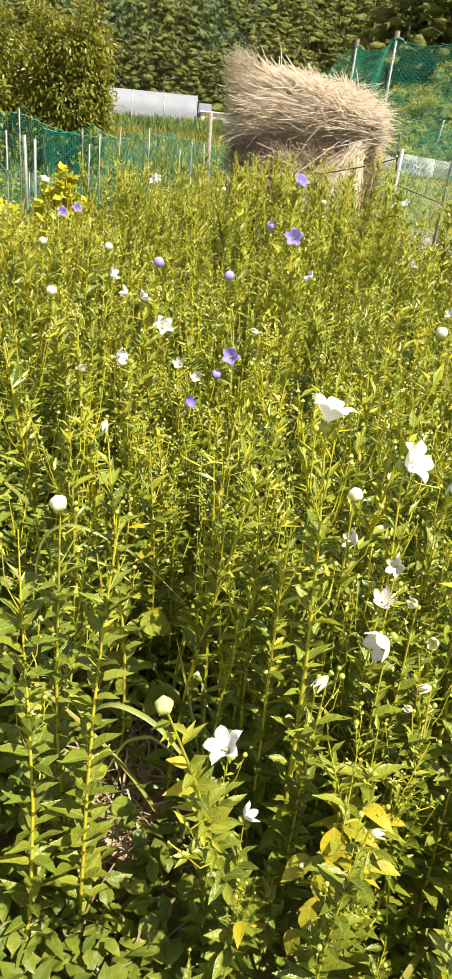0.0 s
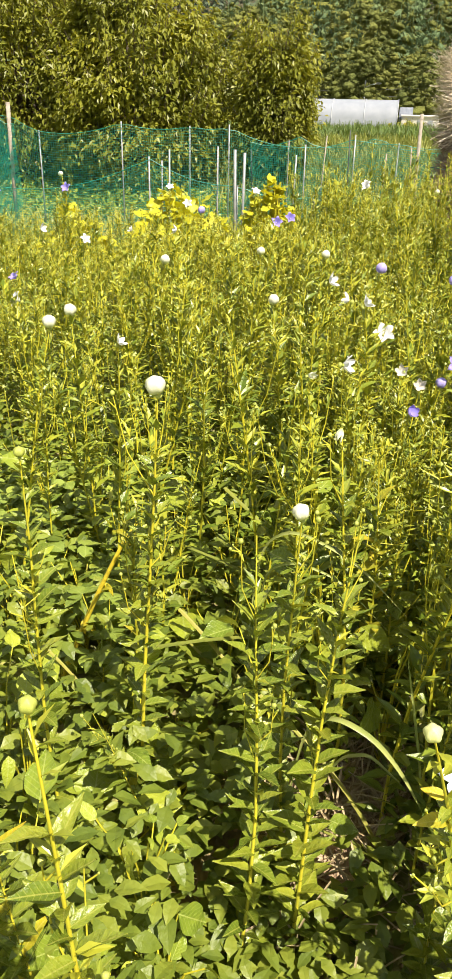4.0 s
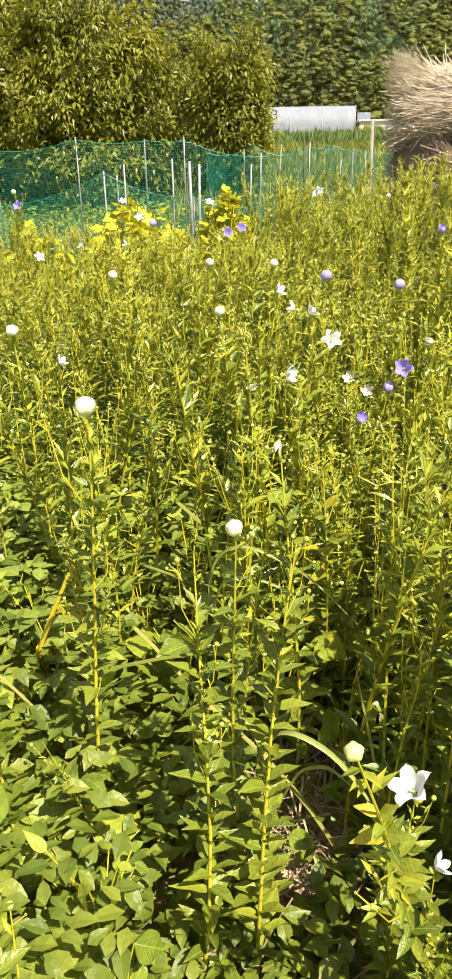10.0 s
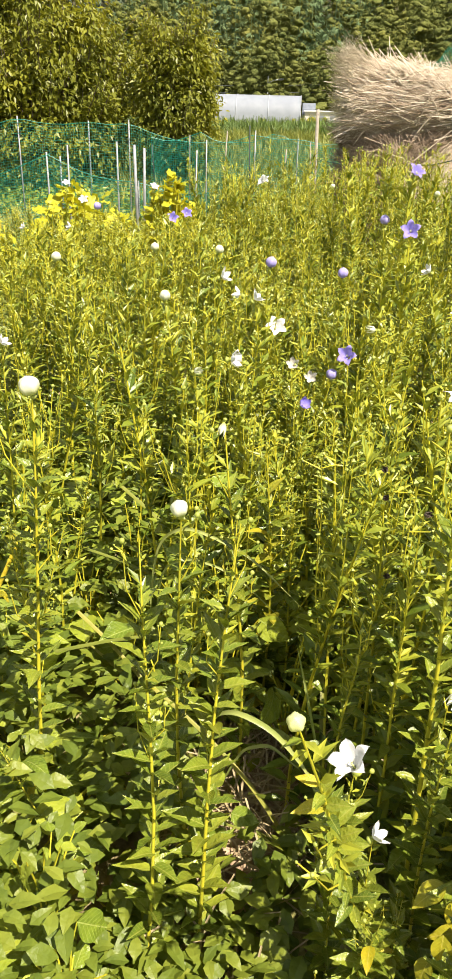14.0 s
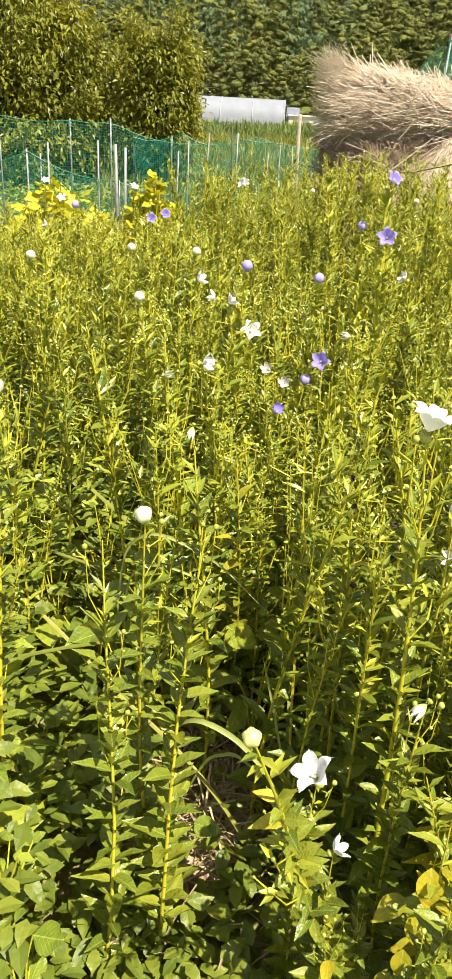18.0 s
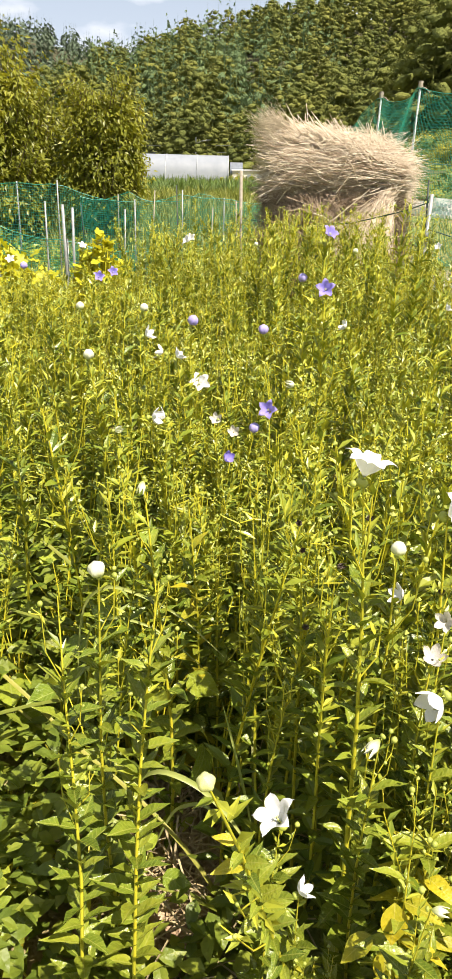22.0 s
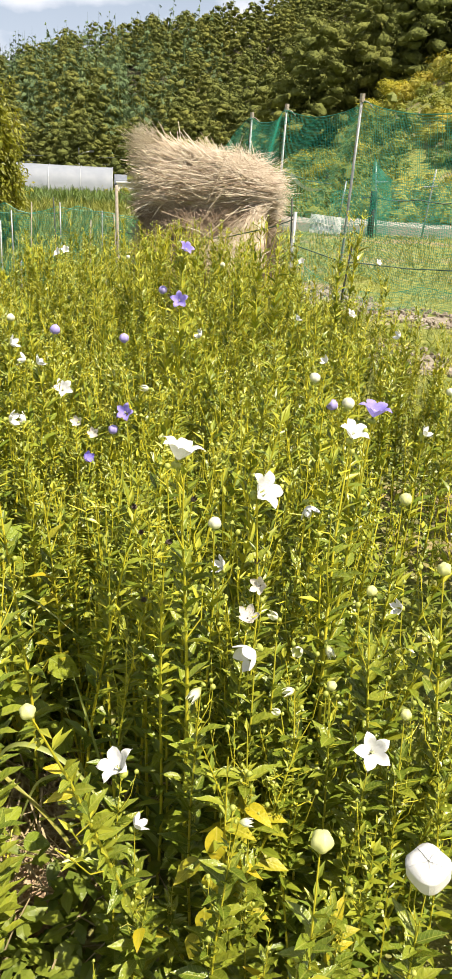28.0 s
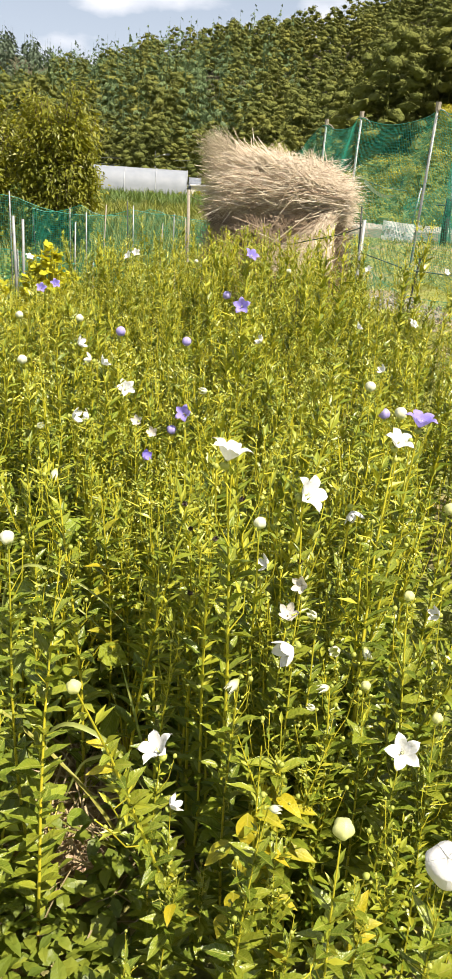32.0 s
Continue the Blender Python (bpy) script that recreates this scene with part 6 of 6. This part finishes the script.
grass_patch("dry_grass", "wispy dry grass on the bare soil", 700, lambda r: (r.gauss(0.0, 0.10), r.gauss(1.3, 0.15)), 0.15, M_DRY, 101, 0.03)
grass_patch("edge_grass", "rough green grass along the edge of the bed", 4200, lambda r: (lambda y: (bed_edge(y) + 0.1 + abs(r.gauss(0, 0.9)), y))(r.uniform(1.2, 8.5)), 0.24, M_GRASS, 102, 0.045)
grass_patch("path_grass", "tall rough grass at the end of the flower bed", 1500, lambda r: (r.gauss(1.98, 0.16), r.gauss(7.0, 0.6)), 0.5, M_GRASS, 106, 0.03)
grass_patch("far_grass", "patchy yellow-green grass beyond the bed", 9000, lambda r: (lambda y: (r.uniform(0.1, 0.75) * y, y))(r.uniform(6.5, 14)), 0.16, M_GRASS, 103, 0.06)
grass_patch("fence_grass", "grass and weeds along the net fence", 9000, lambda r: (lambda x: (x, r.uniform(6.6, 9.2 if x < -1.3 else 12)))(r.uniform(-7, 1.2)), 0.36, M_GRASS, 104, 0.06)



def orchard_weeds():
    rng = random.Random(105)
    mats = []
    for k in range(11000):
        x, y = rng.uniform(-10, -1.0), rng.uniform(9.5, 13.0)
        mats.append(place(leaf_turn(rng.random() * 6.28, rng.uniform(-0.6, 0.6), rng.gauss(0, 0.4)), (x, y, rng.uniform(0, 0.3 + 0.25 * noise.noise((x, y, 5.0)))), rng.uniform(0.06, 0.12)))
    tagged(new("orchard_weeds", mesh_of("orchard_weeds", *spread(*blade(0.5, 0.3, 0.3), mats), M_LEAF)), "dark green weeds under the fruit trees", "undergrowth", kind="stuff")


orchard_weeds()


def bare_soil():
    """The trodden bare patch between the stems, with crumbs of soil."""
    rng = random.Random(131)
    v = [(-0.02, 1.25, float(height(-0.02, 1.25)) + 0.016)]
    for ring, up in ((0.55, 0.018), (1.0, 0.002)):
        for k in range(22):
            a = 2 * math.pi * k / 22
            r = ring * (1 + 0.2 * math.sin(3 * a + 1) + 0.12 * math.sin(7 * a))
            x, y = -0.01 + 0.15 * r * math.cos(a), 1.27 + 0.25 * r * math.sin(a)
            v.append((x, y, float(height(x, y)) + up))
    f = [(0, 1 + k, 1 + (k + 1) % 22) for k in range(22)]
    for k in range(22):
        p, q = 1 + k, 1 + (k + 1) % 22
        f += [(p, p + 22, q + 22), (p, q + 22, q)]
    tagged(new("bare_soil", mesh_of("bare_soil", np.array(v), np.array(f), M_SOIL, True)), "patch of dry brown soil between the stems", "ground", kind="structure")
    g = Geo()
    cv, cf = blob(0.5, 0.4, 3, 5)
    for k in range(260):
        x, y = rng.gauss(-0.02, 0.12), rng.gauss(1.25, 0.18)
        g.add(cv, cf, place(turn_to((rng.gauss(0, 1), rng.gauss(0, 1), 1)), (x, y, float(height(x, y)) + 0.014), rng.uniform(0.004, 0.018)))
    tagged(new("soil_crumbs", g.mesh("soil_crumbs", M_SOIL)), "small crumbs of dry soil and grit", "soil", kind="stuff")


bare_soil()


def gravel():
    rng = random.Random(141)
    cv, cf = blob(0.5, 0.35, 3, 6)
    for cx, cy, wide, deep in GRAVEL:
        v = [(cx, cy, float(height(cx, cy)) + 0.012)]
        for k in range(30):
            a = 2 * math.pi * k / 30
            r = 1 + 0.18 * math.sin(3 * a + cx) + 0.12 * math.sin(8 * a + cy)
            x, y = cx + wide * r * math.cos(a), cy + deep * r * math.sin(a)
            v.append((x, y, float(height(x, y)) + 0.004))
        f = np.array([(0, 1 + k, 1 + (k + 1) % 30) for k in range(30)])
        tagged(new("gravel_patch", mesh_of("gravel_patch", np.array(v), f, M_GRIT, True)), "grey stony bare ground beside the flower bed", "ground", kind="structure")
        g = Geo()
        for k in range(240):
            a, r = rng.random() * 6.283, math.sqrt(rng.random()) * 1.05
            x, y = cx + wide * r * math.cos(a), cy + deep * r * math.sin(a)
            g.add(cv * np.array([[rng.uniform(0.8, 1.2)] for _ in cv]), cf, place(turn_to((rng.gauss(0, 0.4), rng.gauss(0, 0.4), 1), rng.random() * 6), (x, y, float(height(x, y)) + 0.002), rng.uniform(0.02, 0.075)))
        tagged(new("soil_clods", g.mesh("soil_clods", M_GRIT)), "loose grey clods and grit on the bare ground", "soil", kind="stuff")


gravel()


def long_blades():
    rng = random.Random(111)
    for x, y, a, n, ln in ((0.10, 1.12, 1.2, 3, 0.42), (0.16, 1.2, 0.4, 2, 0.5), (0.02, 1.75, 1.5, 6, 0.55), (-0.5, 1.3, 2.2, 5, 0.4), (-0.62, 0.95, 0.3, 4, 0.36), (0.62, 3.4, 2.0, 7, 0.9), (0.75, 1.05, 3.9, 9, 0.45), (0.9, 1.2, 4.3, 8, 0.5), (-0.12, 1.35, 1.0, 4, 0.5), (0.3, 2.3, 1.4, 6, 0.6), (1.1, 1.7, 4.0, 9, 0.5), (1.3, 2.0, 4.2, 9, 0.5)):
        t = thing("grass_tuft", "tuft of long arching green grass blades", "grass", "grass tufts", place(p=(x, y, float(height(x, y)))))
        for k in range(n):
            v, f = leaf(1.0, 0.028, 9, 0.4, rng.uniform(0.35, 0.8), 0.35)
            part("blade", mesh_of("blade", v, f, M_GRASS, True), t, m=place(leaf_turn(a + rng.gauss(0, 0.7), rng.uniform(0.8, 1.35)), (rng.gauss(0, 0.01), rng.gauss(0, 0.01), 0), ln * rng.uniform(0.7, 1.1)))


long_blades()


def ribbon(points, width):
    """A folded strap along points, pointed at its tip."""
    pts = np.array(points, float)
    fine = np.linspace(0, len(pts) - 1, 22)
    line = np.stack([np.interp(fine, np.arange(len(pts)), pts[:, c]) for c in range(3)], 1)
    for _ in range(3):
        line[1:-1] = (line[:-2] + 2 * line[1:-1] + line[2:]) / 4
    v = []
    for k, p in enumerate(line):
        d = line[min(k + 1, 21)] - line[max(k - 1, 0)]
        side = np.cross(d, (0.25, -0.9, 0.5))
        side /= np.linalg.norm(side)
        w = width / 2 * min(1.0, 0.15 + k / 12) * max(0.05, 1 - (k / 21) ** 4)
        v += [p - side * w + (0, -0.002, 0.001), p, p + side * w + (0, -0.002, 0.001)]
    return np.array(v), quads(22, 3)


def arching_blades():
    t = thing("grass_tuft", "tuft of broad pale green blades arching over bare soil", "grass", "grass tufts")
    for pts, w in (([(-0.13, 1.2, 0), (-0.10, 1.17, 0.36), (-0.04, 1.14, 0.425), (0.04, 1.12, 0.40), (0.10, 1.10, 0.34), (0.15, 1.08, 0.26)], 0.012),
                   ([(-0.10, 1.25, 0), (-0.02, 1.22, 0.24), (0.04, 1.2, 0.28), (0.12, 1.18, 0.22)], 0.009),
                   ([(0.17, 1.15, 0.0), (0.14, 1.14, 0.3), (0.10, 1.12, 0.5), (0.075, 1.10, 0.62)], 0.006),
                   ([(-0.28, 1.5, 0.0), (-0.25, 1.48, 0.58), (-0.17, 1.44, 0.66), (-0.03, 1.40, 0.62), (0.09, 1.36, 0.52)], 0.008),
                   ([(-0.25, 1.5, 0.0), (-0.24, 1.47, 0.52), (-0.16, 1.42, 0.59), (-0.06, 1.40, 0.57), (0.06, 1.38, 0.46)], 0.007)):
        part("blade", mesh_of("blade", *ribbon(pts, w), M_BLADE, True), t)


arching_blades()


def stones():
    rng = random.Random(121)
    v, f = blob(0.5, 0.32, 4, 7)
    me = [mesh_of("stone", v * np.array([1, rng.uniform(0.6, 1), rng.uniform(0.5, 0.9)]) + np.array([[rng.gauss(0, 0.03) for _ in range(3)] for _ in v]), f, M_STONE) for _ in range(4)]
    for k in range(60):
        a, b, u, w = GRAVEL[k % 3]
        x, y = rng.gauss(a, u * 0.5), rng.gauss(b, w * 0.5)
        ob = new("stone", me[k % 4])
        ob.matrix_basis = Matrix(place(turn_to((0, 0, 1), rng.random() * 6), (x, y, float(height(x, y)) - 0.01), rng.uniform(0.03, 0.13)))
        tagged(ob, "rough grey field stone on bare ground", "stone", "field stones")


stones()
